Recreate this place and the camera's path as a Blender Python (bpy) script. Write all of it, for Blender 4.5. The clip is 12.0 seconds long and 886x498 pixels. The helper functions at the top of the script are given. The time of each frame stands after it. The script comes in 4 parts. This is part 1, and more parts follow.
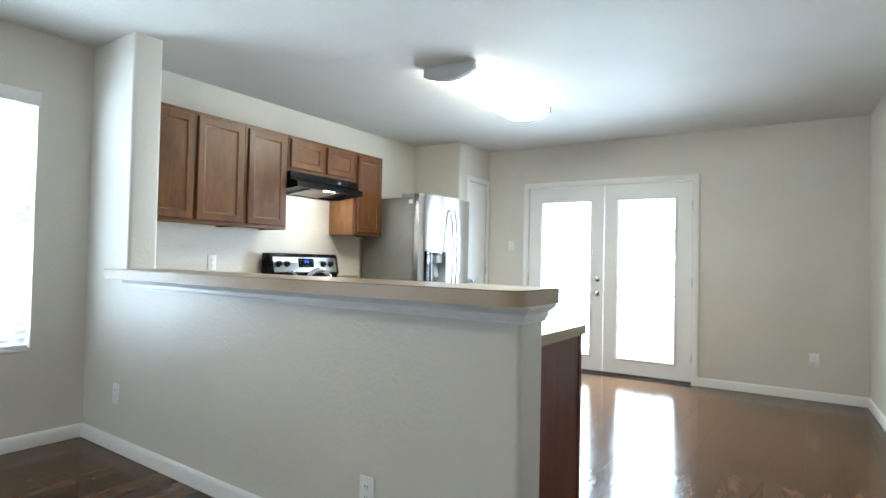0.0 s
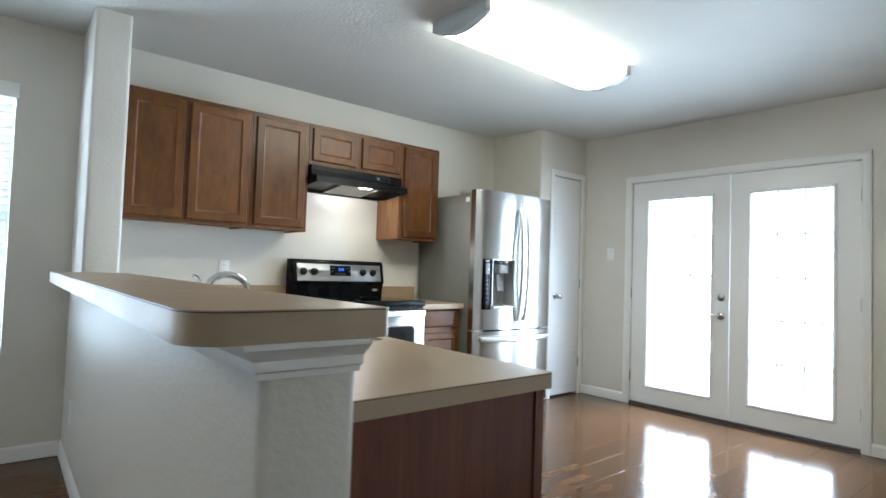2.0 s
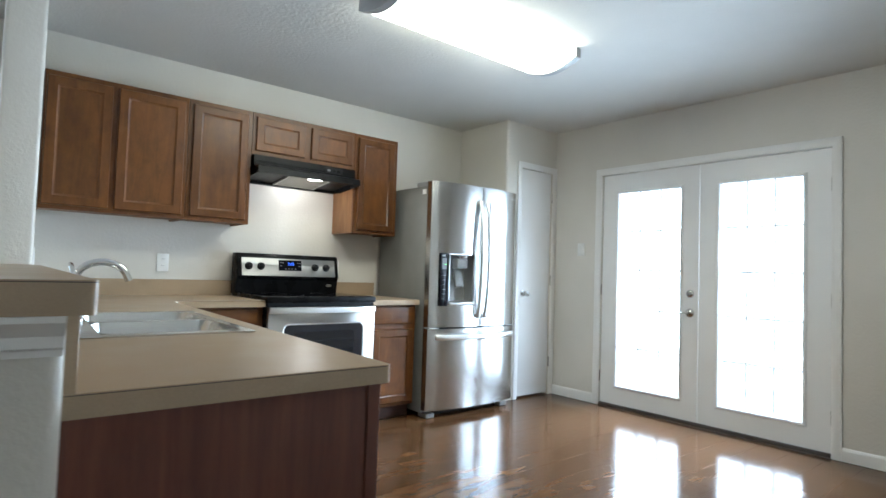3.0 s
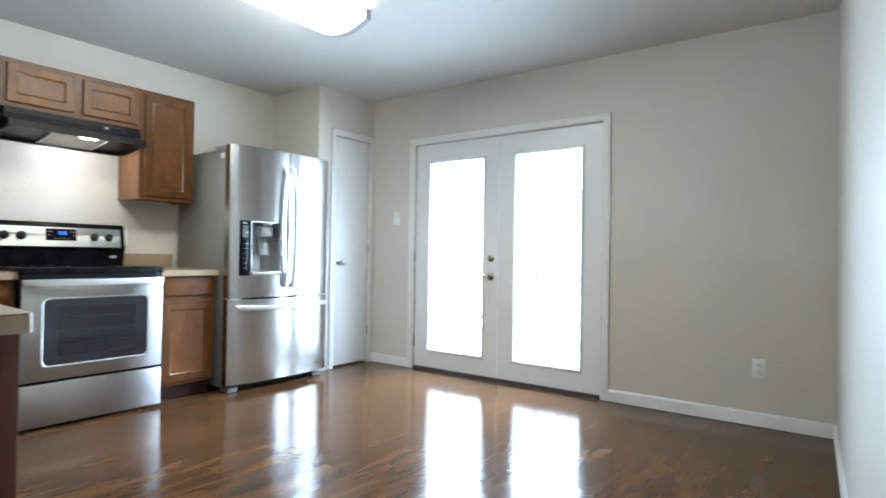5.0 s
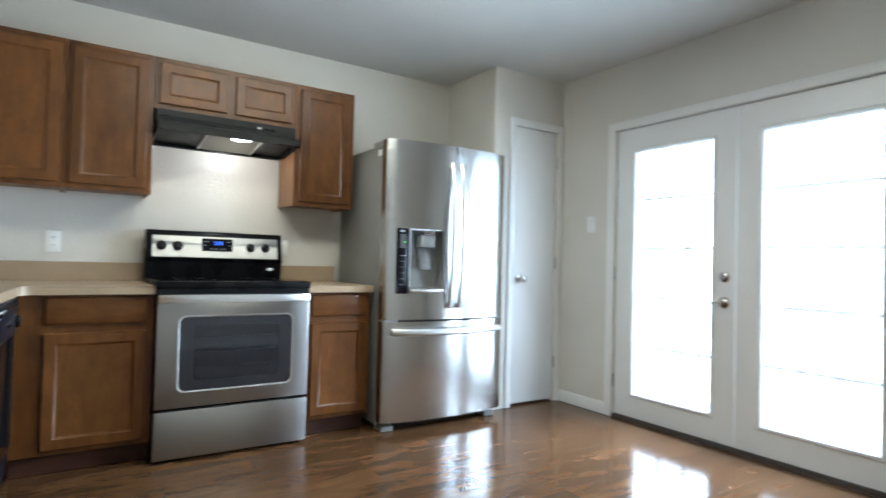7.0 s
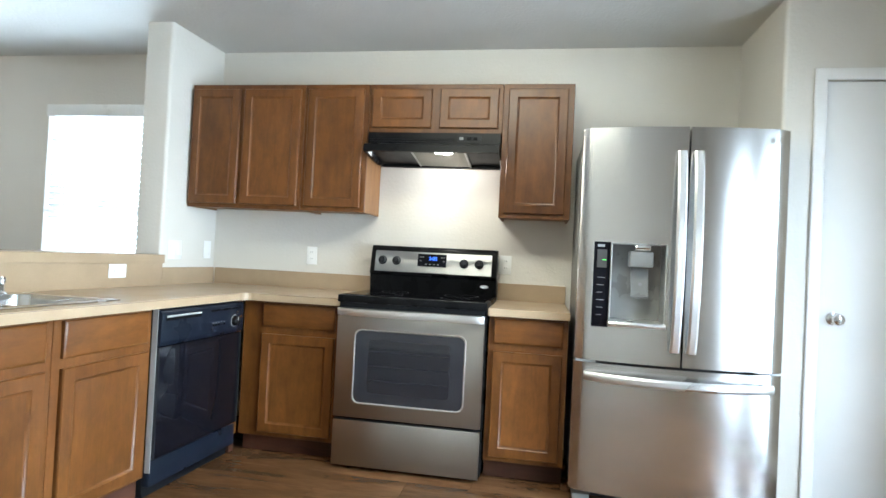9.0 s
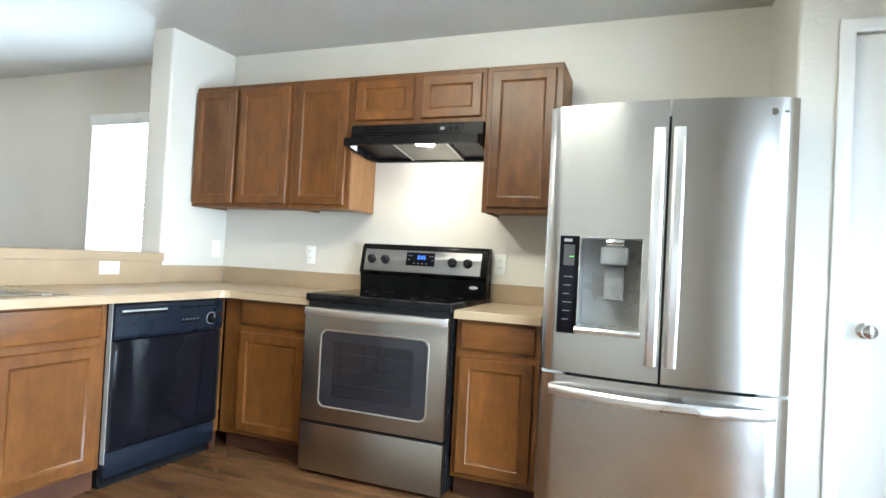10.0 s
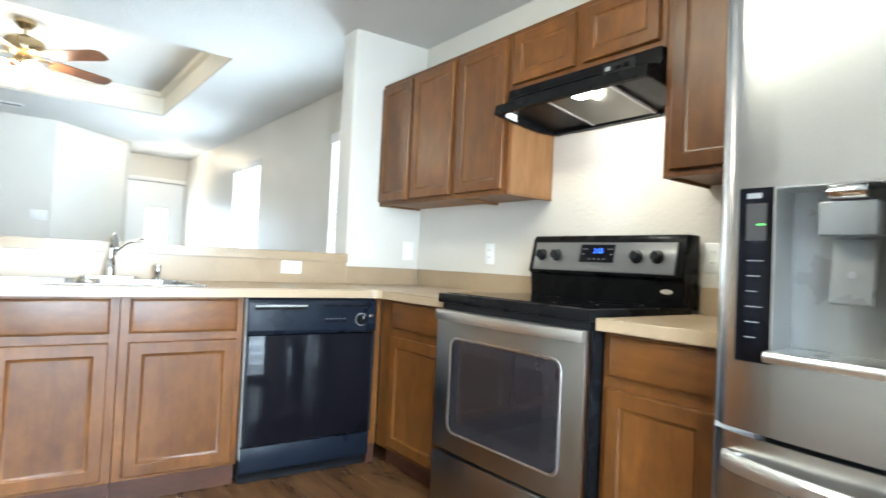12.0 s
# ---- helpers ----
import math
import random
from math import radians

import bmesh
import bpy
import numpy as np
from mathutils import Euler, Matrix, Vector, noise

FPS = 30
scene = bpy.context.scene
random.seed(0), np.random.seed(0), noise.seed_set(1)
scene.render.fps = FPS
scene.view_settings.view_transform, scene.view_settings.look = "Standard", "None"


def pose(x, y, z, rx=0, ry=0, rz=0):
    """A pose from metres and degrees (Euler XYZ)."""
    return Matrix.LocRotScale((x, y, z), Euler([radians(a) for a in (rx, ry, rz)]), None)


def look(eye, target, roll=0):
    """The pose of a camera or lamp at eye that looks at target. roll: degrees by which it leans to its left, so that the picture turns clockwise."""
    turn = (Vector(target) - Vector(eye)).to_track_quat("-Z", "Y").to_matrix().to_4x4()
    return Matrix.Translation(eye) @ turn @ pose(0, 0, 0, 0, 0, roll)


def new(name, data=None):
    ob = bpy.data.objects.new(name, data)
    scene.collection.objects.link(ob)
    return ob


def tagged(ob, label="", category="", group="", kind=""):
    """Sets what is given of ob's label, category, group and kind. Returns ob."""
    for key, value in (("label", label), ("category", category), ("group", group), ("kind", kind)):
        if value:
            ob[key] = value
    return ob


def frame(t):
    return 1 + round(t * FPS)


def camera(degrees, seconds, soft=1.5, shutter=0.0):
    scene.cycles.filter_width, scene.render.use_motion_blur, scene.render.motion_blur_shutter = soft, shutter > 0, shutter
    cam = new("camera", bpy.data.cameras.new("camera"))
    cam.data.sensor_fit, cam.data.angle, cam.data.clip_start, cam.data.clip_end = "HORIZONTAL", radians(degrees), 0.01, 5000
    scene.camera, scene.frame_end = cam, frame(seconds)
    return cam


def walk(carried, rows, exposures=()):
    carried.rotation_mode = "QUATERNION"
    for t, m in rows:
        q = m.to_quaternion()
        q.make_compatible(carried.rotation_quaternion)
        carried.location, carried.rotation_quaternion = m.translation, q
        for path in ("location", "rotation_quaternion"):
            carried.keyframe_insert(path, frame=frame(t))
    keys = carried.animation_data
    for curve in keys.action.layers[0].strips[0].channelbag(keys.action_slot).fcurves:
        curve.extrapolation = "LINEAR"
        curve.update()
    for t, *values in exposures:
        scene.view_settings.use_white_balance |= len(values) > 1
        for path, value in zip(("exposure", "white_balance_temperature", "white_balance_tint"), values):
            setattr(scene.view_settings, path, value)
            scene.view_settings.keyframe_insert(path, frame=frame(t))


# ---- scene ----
cam = camera(76.1, 12.0, shutter=0.4)
PATH = [
    (0, (0.444, 0.231, 1.141), (-0.648, 1.906, 1.185), 1.2),
    (0.5, (0.464, 0.597, 1.159), (-0.746, 2.189, 1.21), 1.5),
    (1, (0.452, 0.948, 1.172), (-0.802, 2.504, 1.245), 1.6),
    (1.5, (0.485, 1.252, 1.16), (-0.9, 2.693, 1.233), 1.7),
    (2, (0.529, 1.487, 1.125), (-0.986, 2.79, 1.204), 1.9),
    (2.5, (0.569, 1.74, 1.098), (-0.972, 3.012, 1.183), 1.9),
    (4.5, (0.984, 2.13, 1.061), (-0.398, 3.575, 1.098), 1.5),
    (5, (0.958, 2.219, 1.008), (-0.23, 3.828, 1.03), 0.9),
    (5.5, (0.804, 2.386, 0.994), (-0.263, 4.077, 1.017), 0.7),
    (6, (0.616, 2.542, 0.998), (-0.396, 4.267, 1.026), 0.6),
    (6.5, (0.398, 2.666, 1.011), (-0.864, 4.217, 1.057), 0.7),
    (7, (0.402, 2.975, 1.038), (-1.272, 4.068, 1.083), 1.5),
    (7.5, (0.34, 3.24, 1.046), (-1.517, 3.98, 1.083), 1.9),
    (9.5, (-0.009, 4.715, 1.134), (-1.925, 4.145, 1.166), 3.0),
    (10, (-0.238, 4.979, 1.116), (-2.109, 4.274, 1.149), 3.0),
    (10.5, (-0.458, 5.15, 1.1), (-2.245, 4.252, 1.135), 3.1),
    (11, (-0.777, 5.247, 1.078), (-2.472, 4.187, 1.124), 3.1),
    (11.5, (-1.034, 5.267, 1.045), (-2.541, 3.953, 1.096), 2.7),
    (12, (-1.243, 5.239, 1.029), (-2.457, 3.651, 1.08), 2.7),
]
EXPOSURES = [(0.0, 0.48, 6050, 10), (0.5, 0.35, 6000, 10), (1.5, 0.23, 5950, 10), (2.5, 0.06, 5900, 10), (4.5, 0.26, 5800, 10), (5.0, 0.34, 5750, 10), (6.0, 0.33, 5700, 10), (6.5, 0.37, 5750, 10), (7.0, 0.05, 5850, 10), (7.6, 0.02, 5850, 10), (9.5, 0.73, 6150, 10), (10.5, 0.77, 6200, 10), (11.3, 0.83, 6200, 10), (12.0, 0.71, 6200, 10)]
walk(cam, [(t, look(eye, target, roll)) for t, eye, target, roll in PATH], EXPOSURES)

# ---- light ----
world = bpy.data.worlds.new("sky")
scene.world = world
world.use_nodes = True
wn = world.node_tree
sky = wn.nodes.new("ShaderNodeTexSky")
sky.sky_type, sky.sun_disc = "NISHITA", False
sky.sun_elevation, sky.sun_rotation = radians(52), radians(100)
wn.links.new(sky.outputs[0], wn.nodes["Background"].inputs[0])
wn.nodes["Background"].inputs[1].default_value = 0.12


def lamp(name, kind, m, energy, color, **more):
    data = bpy.data.lights.new(name, kind)
    data.energy, data.color = energy, color
    if kind == "AREA":
        data.shape, data.size, data.size_y = "RECTANGLE", more["size"][0], more["size"][1]
        data.spread = radians(more.get("spread", 180))
    elif kind == "SUN":
        data.angle = radians(0.5)
    else:
        data.shadow_soft_size = more["radius"]
    ob = new(name, data)
    ob.matrix_world = m
    return ob


lamp("sun", "SUN", look((8, -3, 10), (0, 0, 0)), 3.0, (1.0, 0.96, 0.9))
DAY = (0.70, 0.87, 1.0)
# Daylight in the patio doors: strips that lean down a little, for the light comes in under a patio roof
for k, watts in enumerate((14, 25, 36, 42, 44, 40)):
    z = 0.05 + 0.336 * k
    lamp("door_daylight", "AREA", look((-1.39, 6.41, z), (-1.39, 6.41 - math.cos(radians(18)), z - math.sin(radians(18)))), watts, DAY, size=(2.0, 0.46), spread=142)
for wy in (1.26, -1.385):
    lamp("window_daylight", "AREA", look((-3.56, wy, 1.34), (0, wy, 1.34)), 62, DAY, size=(0.86, 1.52))
lamp("entry_daylight", "AREA", look((-2.99, -4.32, 1.30), (-2.99, 0, 1.30)), 18, DAY, size=(0.30, 0.72))
lamp("entry_lamp", "POINT", pose(-2.95, -3.25, 2.38), 6, (1.0, 0.80, 0.52), radius=0.05)
lamp("hood_lamp", "POINT", pose(-3.10, 3.79, 1.715), 5.5, (1.0, 0.95, 0.86), radius=0.02)

# ---- materials ----


def material(name):
    m = bpy.data.materials.new(name)
    m.use_nodes = True
    return m, m.node_tree, m.node_tree.nodes["Principled BSDF"]


def node(nt, kind, **sets):
    n = nt.nodes.new(kind)
    for key, value in sets.items():
        n.inputs[key.replace("_", " ")].default_value = value
    return n


def coords(nt, scale=(1, 1, 1), shift=True):
    tc = nt.nodes.new("ShaderNodeTexCoord")
    mp = nt.nodes.new("ShaderNodeMapping")
    mp.inputs["Scale"].default_value = scale
    nt.links.new(tc.outputs["Object"], mp.inputs["Vector"])
    if shift:
        info = nt.nodes.new("ShaderNodeObjectInfo")
        mul = nt.nodes.new("ShaderNodeVectorMath")
        mul.operation = "SCALE"
        mul.inputs[0].default_value = (37.0, 19.0, 53.0)
        nt.links.new(info.outputs["Random"], mul.inputs["Scale"])
        nt.links.new(mul.outputs[0], mp.inputs["Location"])
    return mp.outputs[0]


def ramp(nt, source, stops):
    r = nt.nodes.new("ShaderNodeValToRGB")
    while len(r.color_ramp.elements) < len(stops):
        r.color_ramp.elements.new(0.5)
    for e, (at, c) in zip(r.color_ramp.elements, stops):
        e.position, e.color = at, (*c, 1) if len(c) == 3 else c
    nt.links.new(source, r.inputs[0])
    return r.outputs[0]


def mixed(nt, factor, a, b, blend="MIX"):
    n = nt.nodes.new("ShaderNodeMix")
    n.data_type, n.blend_type = "RGBA", blend
    for value, socket in ((factor, n.inputs[0]), (a, n.inputs[6]), (b, n.inputs[7])):
        if isinstance(value, (int, float)):
            socket.default_value = value
        elif isinstance(value, tuple):
            socket.default_value = (*value, 1)
        else:
            nt.links.new(value, socket)
    return n.outputs[2]


def bumped(nt, bsdf, source, strength, distance):
    b = node(nt, "ShaderNodeBump", Strength=strength, Distance=distance)
    nt.links.new(source, b.inputs["Height"])
    nt.links.new(b.outputs[0], bsdf.inputs["Normal"])


def paint(name, color, rough=0.5, relief=0.12, grain=75, gloss=0.5):
    """Wall paint: orange-peel relief, faint large clouding."""
    m, nt, bsdf = material(name)
    v = coords(nt, shift=False)
    big = node(nt, "ShaderNodeTexNoise", Scale=1.3, Detail=4.0)
    fine = node(nt, "ShaderNodeTexNoise", Scale=grain, Detail=3.0, Roughness=0.6)
    for n in (big, fine):
        nt.links.new(v, n.inputs["Vector"])
    low, high = tuple(c * 0.95 for c in color), tuple(min(1, c * 1.04) for c in color)
    nt.links.new(ramp(nt, big.outputs[0], [(0.3, low), (0.7, high)]), bsdf.inputs["Base Color"])
    bsdf.inputs["Roughness"].default_value = rough
    bsdf.inputs["Specular IOR Level"].default_value = gloss
    if relief:
        bumped(nt, bsdf, fine.outputs[0], relief, 0.01)
    return m


def wood(name, dark, light, stretch, rough=0.35, coat=0.0, relief=0.06, blotch=0.5, vary=0.25, grain=1.0, gloss=0.35, mottle=0.0, streaks=0.55):
    """Stained wood: fine grain drawn out along one axis, broad blotches, each piece a little different."""
    m, nt, bsdf = material(name)
    v = coords(nt, stretch)
    g = node(nt, "ShaderNodeTexNoise", Scale=1.0 * grain, Detail=7.0, Roughness=0.62, Distortion=0.9)
    f = node(nt, "ShaderNodeTexNoise", Scale=5.0 * grain, Detail=4.0, Roughness=0.7)
    nt.links.new(v, g.inputs["Vector"])
    nt.links.new(v, f.inputs["Vector"])
    w = coords(nt, tuple(max(1.2, s * 0.16) for s in stretch))
    b = node(nt, "ShaderNodeTexNoise", Scale=1.0, Detail=3.0)
    nt.links.new(w, b.inputs["Vector"])
    col = ramp(nt, g.outputs[0], [(0.32, dark), (0.5, tuple((a + c) / 2 for a, c in zip(dark, light))), (0.68, light)])
    shade = ramp(nt, b.outputs[0], [(0.3, (1 - blotch * 0.5,) * 3), (0.7, (1.0 + blotch * 0.25,) * 3)])
    col = mixed(nt, 1.0, col, shade, "MULTIPLY")
    streak = ramp(nt, f.outputs[0], [(0.40, (0.80,) * 3), (0.58, (1.0,) * 3)])
    col = mixed(nt, streaks, col, streak, "MULTIPLY")
    if mottle:
        mo = node(nt, "ShaderNodeTexNoise", Scale=1.0, Detail=4.0, Roughness=0.65)
        nt.links.new(coords(nt, tuple(8.0 + s * 0.25 for s in stretch)), mo.inputs["Vector"])
        col = mixed(nt, 1.0, col, ramp(nt, mo.outputs[0], [(0.32, (1 - mottle,) * 3), (0.66, (1 + mottle * 0.5,) * 3)]), "MULTIPLY")
    info = nt.nodes.new("ShaderNodeObjectInfo")
    each = ramp(nt, info.outputs["Random"], [(0.0, (1 - vary,) * 3), (1.0, (1 + vary * 0.4,) * 3)])
    col = mixed(nt, 1.0, col, each, "MULTIPLY")
    nt.links.new(col, bsdf.inputs["Base Color"])
    rr = ramp(nt, b.outputs[0], [(0.3, (rough * 0.85,) * 3), (0.7, (rough * 1.2,) * 3)])
    nt.links.new(rr, bsdf.inputs["Roughness"])
    bsdf.inputs["Coat Weight"].default_value = coat
    bsdf.inputs["Coat Roughness"].default_value = 0.18
    bsdf.inputs["Specular IOR Level"].default_value = gloss
    bumped(nt, bsdf, f.outputs[0], relief, 0.004)
    return m


def floor_wood(name, dark, light):
    """Glossy laminate plank: burl-like clouding, swirling figure along the plank pressed a little into its gloss."""
    m, nt, bsdf = material(name)
    a = node(nt, "ShaderNodeTexNoise", Scale=1.0, Detail=3.0, Roughness=0.45, Distortion=0.4)
    nt.links.new(coords(nt, (7.0, 2.6, 7.0)), a.inputs["Vector"])
    lines = nt.nodes.new("ShaderNodeMath")
    lines.operation = "MULTIPLY"
    lines.inputs[1].default_value = 62.0
    nt.links.new(a.outputs[0], lines.inputs[0])
    wave = nt.nodes.new("ShaderNodeMath")
    wave.operation = "SINE"
    nt.links.new(lines.outputs[0], wave.inputs[0])
    half = node(nt, "ShaderNodeMapRange")
    half.inputs[1].default_value = -1.0
    nt.links.new(wave.outputs[0], half.inputs[0])
    b = node(nt, "ShaderNodeTexNoise", Scale=1.0, Detail=4.0, Roughness=0.5, Distortion=0.5)
    nt.links.new(coords(nt, (9.5, 2.2, 9.5)), b.inputs["Vector"])
    f = node(nt, "ShaderNodeTexNoise", Scale=1.0, Detail=3.0, Roughness=0.6)
    nt.links.new(coords(nt, (110.0, 9.0, 110.0)), f.inputs["Vector"])
    middle = tuple((p * q) ** 0.5 for p, q in zip(dark, light))
    col = ramp(nt, b.outputs[0], [(0.30, dark), (0.50, middle), (0.70, light)])
    col = mixed(nt, 1.0, col, ramp(nt, half.outputs[0], [(0.0, (0.94,) * 3), (0.8, (1.02,) * 3)]), "MULTIPLY")
    col = mixed(nt, 1.0, col, ramp(nt, f.outputs[0], [(0.35, (0.90,) * 3), (0.6, (1.03,) * 3)]), "MULTIPLY")
    info = nt.nodes.new("ShaderNodeObjectInfo")
    col = mixed(nt, 1.0, col, ramp(nt, info.outputs["Random"], [(0.0, (0.88, 0.865, 0.85)), (1.0, (1.06, 1.06, 1.05))]), "MULTIPLY")
    nt.links.new(col, bsdf.inputs["Base Color"])
    nt.links.new(ramp(nt, b.outputs[0], [(0.3, (0.13,) * 3), (0.7, (0.16,) * 3)]), bsdf.inputs["Roughness"])
    bsdf.inputs["Specular IOR Level"].default_value = 0.21
    bumped(nt, bsdf, half.outputs[0], 0.03, 0.003)
    return m


def metal(name, color, rough, brush=(1, 1, 1), relief=0.02, spread=0.25, aniso=0.0):
    """Metal with brushing drawn out along one axis and faint smudges."""
    m, nt, bsdf = material(name)
    bsdf.inputs["Metallic"].default_value = 1.0
    bsdf.inputs["Base Color"].default_value = (*color, 1)
    v = coords(nt, brush)
    n = node(nt, "ShaderNodeTexNoise", Scale=1.0, Detail=3.0)
    nt.links.new(v, n.inputs["Vector"])
    s = node(nt, "ShaderNodeTexNoise", Scale=2.5, Detail=2.0)
    nt.links.new(coords(nt), s.inputs["Vector"])
    r = ramp(nt, s.outputs[0], [(0.35, (rough * (1 - spread),) * 3), (0.7, (rough * (1 + spread),) * 3)])
    nt.links.new(r, bsdf.inputs["Roughness"])
    bsdf.inputs["Anisotropic"].default_value = aniso
    bsdf.inputs["Anisotropic Rotation"].default_value = 0.25
    if aniso:
        tan = nt.nodes.new("ShaderNodeTangent")
        tan.direction_type, tan.axis = "RADIAL", "Z"
        nt.links.new(tan.outputs[0], bsdf.inputs["Tangent"])
    if relief:
        bumped(nt, bsdf, n.outputs[0], relief, 0.002)
    return m


def plastic(name, color, rough=0.35, vary=0.06, coat=0.0, gloss=0.5):
    m, nt, bsdf = material(name)
    n = node(nt, "ShaderNodeTexNoise", Scale=9.0, Detail=4.0)
    nt.links.new(coords(nt), n.inputs["Vector"])
    low, high = tuple(c * (1 - vary) for c in color), tuple(min(1, c * (1 + vary)) for c in color)
    nt.links.new(ramp(nt, n.outputs[0], [(0.3, low), (0.7, high)]), bsdf.inputs["Base Color"])
    nt.links.new(ramp(nt, n.outputs[0], [(0.3, (rough * 0.85,) * 3), (0.7, (rough * 1.15,) * 3)]), bsdf.inputs["Roughness"])
    bsdf.inputs["Coat Weight"].default_value = coat
    bsdf.inputs["Specular IOR Level"].default_value = gloss
    return m


def glow(name, color, strength):
    m, nt, bsdf = material(name)
    bsdf.inputs["Base Color"].default_value = (*color, 1)
    bsdf.inputs["Emission Color"].default_value = (*color, 1)
    bsdf.inputs["Emission Strength"].default_value = strength
    return m


def clear(name, rough=0.0, tint=(1, 1, 1)):
    m, nt, bsdf = material(name)
    bsdf.inputs["Base Color"].default_value = (*tint, 1)
    bsdf.inputs["Transmission Weight"].default_value = 1.0
    bsdf.inputs["Roughness"].default_value = rough
    bsdf.inputs["IOR"].default_value = 1.45
    return m


def laminate(name, color):
    """Countertop laminate: fine speckle over a tan ground."""
    m, nt, bsdf = material(name)
    v = coords(nt, shift=False)
    a = node(nt, "ShaderNodeTexNoise", Scale=260.0, Detail=3.0)
    b = node(nt, "ShaderNodeTexNoise", Scale=7.0, Detail=5.0)
    for n in (a, b):
        nt.links.new(v, n.inputs["Vector"])
    c1 = ramp(nt, a.outputs[0], [(0.35, tuple(c * 0.95 for c in color)), (0.62, tuple(c * 1.03 for c in color))])
    c2 = ramp(nt, b.outputs[0], [(0.3, (0.92,) * 3), (0.7, (1.05,) * 3)])
    nt.links.new(mixed(nt, 1.0, c1, c2, "MULTIPLY"), bsdf.inputs["Base Color"])
    nt.links.new(ramp(nt, b.outputs[0], [(0.3, (0.28,) * 3), (0.7, (0.38,) * 3)]), bsdf.inputs["Roughness"])
    return m


WALL = paint("wall_paint", (0.635, 0.603, 0.545), 0.40, 0.21, 55)
CEIL = paint("ceiling_paint", (0.612, 0.592, 0.55), 0.7, 0.30, 50)
TRAY = paint("tray_paint", (0.80, 0.75, 0.64), 0.5, 0.1)
TRIM = paint("trim_paint", (0.78, 0.77, 0.75), 0.32, 0.03, 30)
DOORPAINT = paint("door_paint", (0.81, 0.81, 0.805), 0.34, 0.04, 40)
CAB = wood("cabinet_wood", (0.113, 0.0385, 0.0080), (0.170, 0.0630, 0.0135), (16, 16, 2.6), 0.33, 0.0, 0.015, 0.5, 0.1, gloss=0.38, mottle=0.26, streaks=0.25)
CABX = wood("cabinet_wood_cross", (0.113, 0.0385, 0.0080), (0.170, 0.0630, 0.0135), (2.6, 2.6, 16), 0.33, 0.0, 0.015, 0.5, 0.1, gloss=0.38, mottle=0.26, streaks=0.25)
CABIN = wood("cabinet_side_wood", (0.20, 0.092, 0.034), (0.30, 0.155, 0.064), (18, 18, 2.0), 0.45)
PANEL = wood("end_panel_wood", (0.105, 0.028, 0.015), (0.165, 0.048, 0.024), (20, 20, 1.6), 0.4, 0.1, blotch=0.7)
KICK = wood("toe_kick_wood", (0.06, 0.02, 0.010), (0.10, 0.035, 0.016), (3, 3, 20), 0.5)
FLOORW = floor_wood("floor_plank_wood", (0.060, 0.0265, 0.0115), (0.130, 0.0645, 0.0285))
BLADEW = wood("fan_blade_wood", (0.13, 0.05, 0.022), (0.22, 0.09, 0.04), (3, 3, 20), 0.35)
LAM = laminate("counter_laminate", (0.365, 0.265, 0.168))
SEAM = plastic("laminate_seam", (0.06, 0.04, 0.03), 0.5)
STEEL = metal("stainless_steel", (0.60, 0.597, 0.588), 0.20, (2, 2, 400), 0.0, 0.03, 0.78)
STEELH = metal("stainless_steel_brushed", (0.41, 0.402, 0.388), 0.30, (2, 2, 400), 0.0, 0.03, 0.8)
SINKM = metal("sink_steel", (0.62, 0.62, 0.61), 0.22, (60, 60, 60), 0.02)
CHROME = metal("chrome", (0.74, 0.74, 0.74), 0.08, relief=0.0)
NICKEL = metal("satin_nickel", (0.55, 0.545, 0.53), 0.25, relief=0.0)
BRASS = metal("antique_brass", (0.42, 0.33, 0.20), 0.28, relief=0.0)
HANDLEM = metal("handle_aluminium", (0.76, 0.755, 0.74), 0.36, (4, 4, 200), 0.0)
FRIDGESIDE = plastic("fridge_side_grey", (0.20, 0.20, 0.185), 0.42)
BLACK = plastic("black_enamel", (0.007, 0.007, 0.0075), 0.28, gloss=0.07)
BLACKG = plastic("black_glass", (0.005, 0.005, 0.007), 0.05, gloss=0.15)
BLACKM = plastic("matt_black", (0.010, 0.0105, 0.012), 0.40, gloss=0.2)
# Black plastic; the blue in its colour stands in for reflected sky
DWPANEL = plastic("dishwasher_black_sky_tint", (0.007, 0.010, 0.017), 0.30, gloss=0.15)
# Dark oven glass, coloured slightly blue to imitate a bluish reflection
OVENGLASS = plastic("oven_glass", (0.020, 0.020, 0.024), 0.05, gloss=0.65)
OVENDARK = plastic("oven_inner_glass", (0.013, 0.013, 0.016), 0.05, gloss=0.6)
OVENRACK = plastic("oven_rack_grey", (0.038, 0.035, 0.034), 0.3)
GREYP = plastic("grey_plastic", (0.34, 0.34, 0.33), 0.4)
DISPGREY = plastic("dispenser_grey", (0.17, 0.168, 0.16), 0.30)
WHITEP = plastic("white_plastic", (0.80, 0.80, 0.78), 0.3, 0.02)
SLOT = plastic("slot_dark", (0.05, 0.05, 0.05), 0.5)
PRINT = plastic("pale_print", (0.22, 0.22, 0.22), 0.5)
THRESH = plastic("bronze_threshold", (0.05, 0.035, 0.028), 0.35)
RUBBER = plastic("gasket_grey", (0.05, 0.055, 0.06), 0.6)
BLUELED = glow("blue_display", (0.04, 0.16, 1.0), 1.6)
GREENLED = glow("green_display", (0.10, 0.8, 0.10), 0.6)
TUBE = glow("light_diffuser", (1.0, 0.99, 0.80), 18.0)
HOODBULB = glow("hood_bulb", (1.0, 0.96, 0.88), 40.0)
FANGLASS = glow("fan_glass_lit", (1.0, 0.90, 0.72), 22.0)
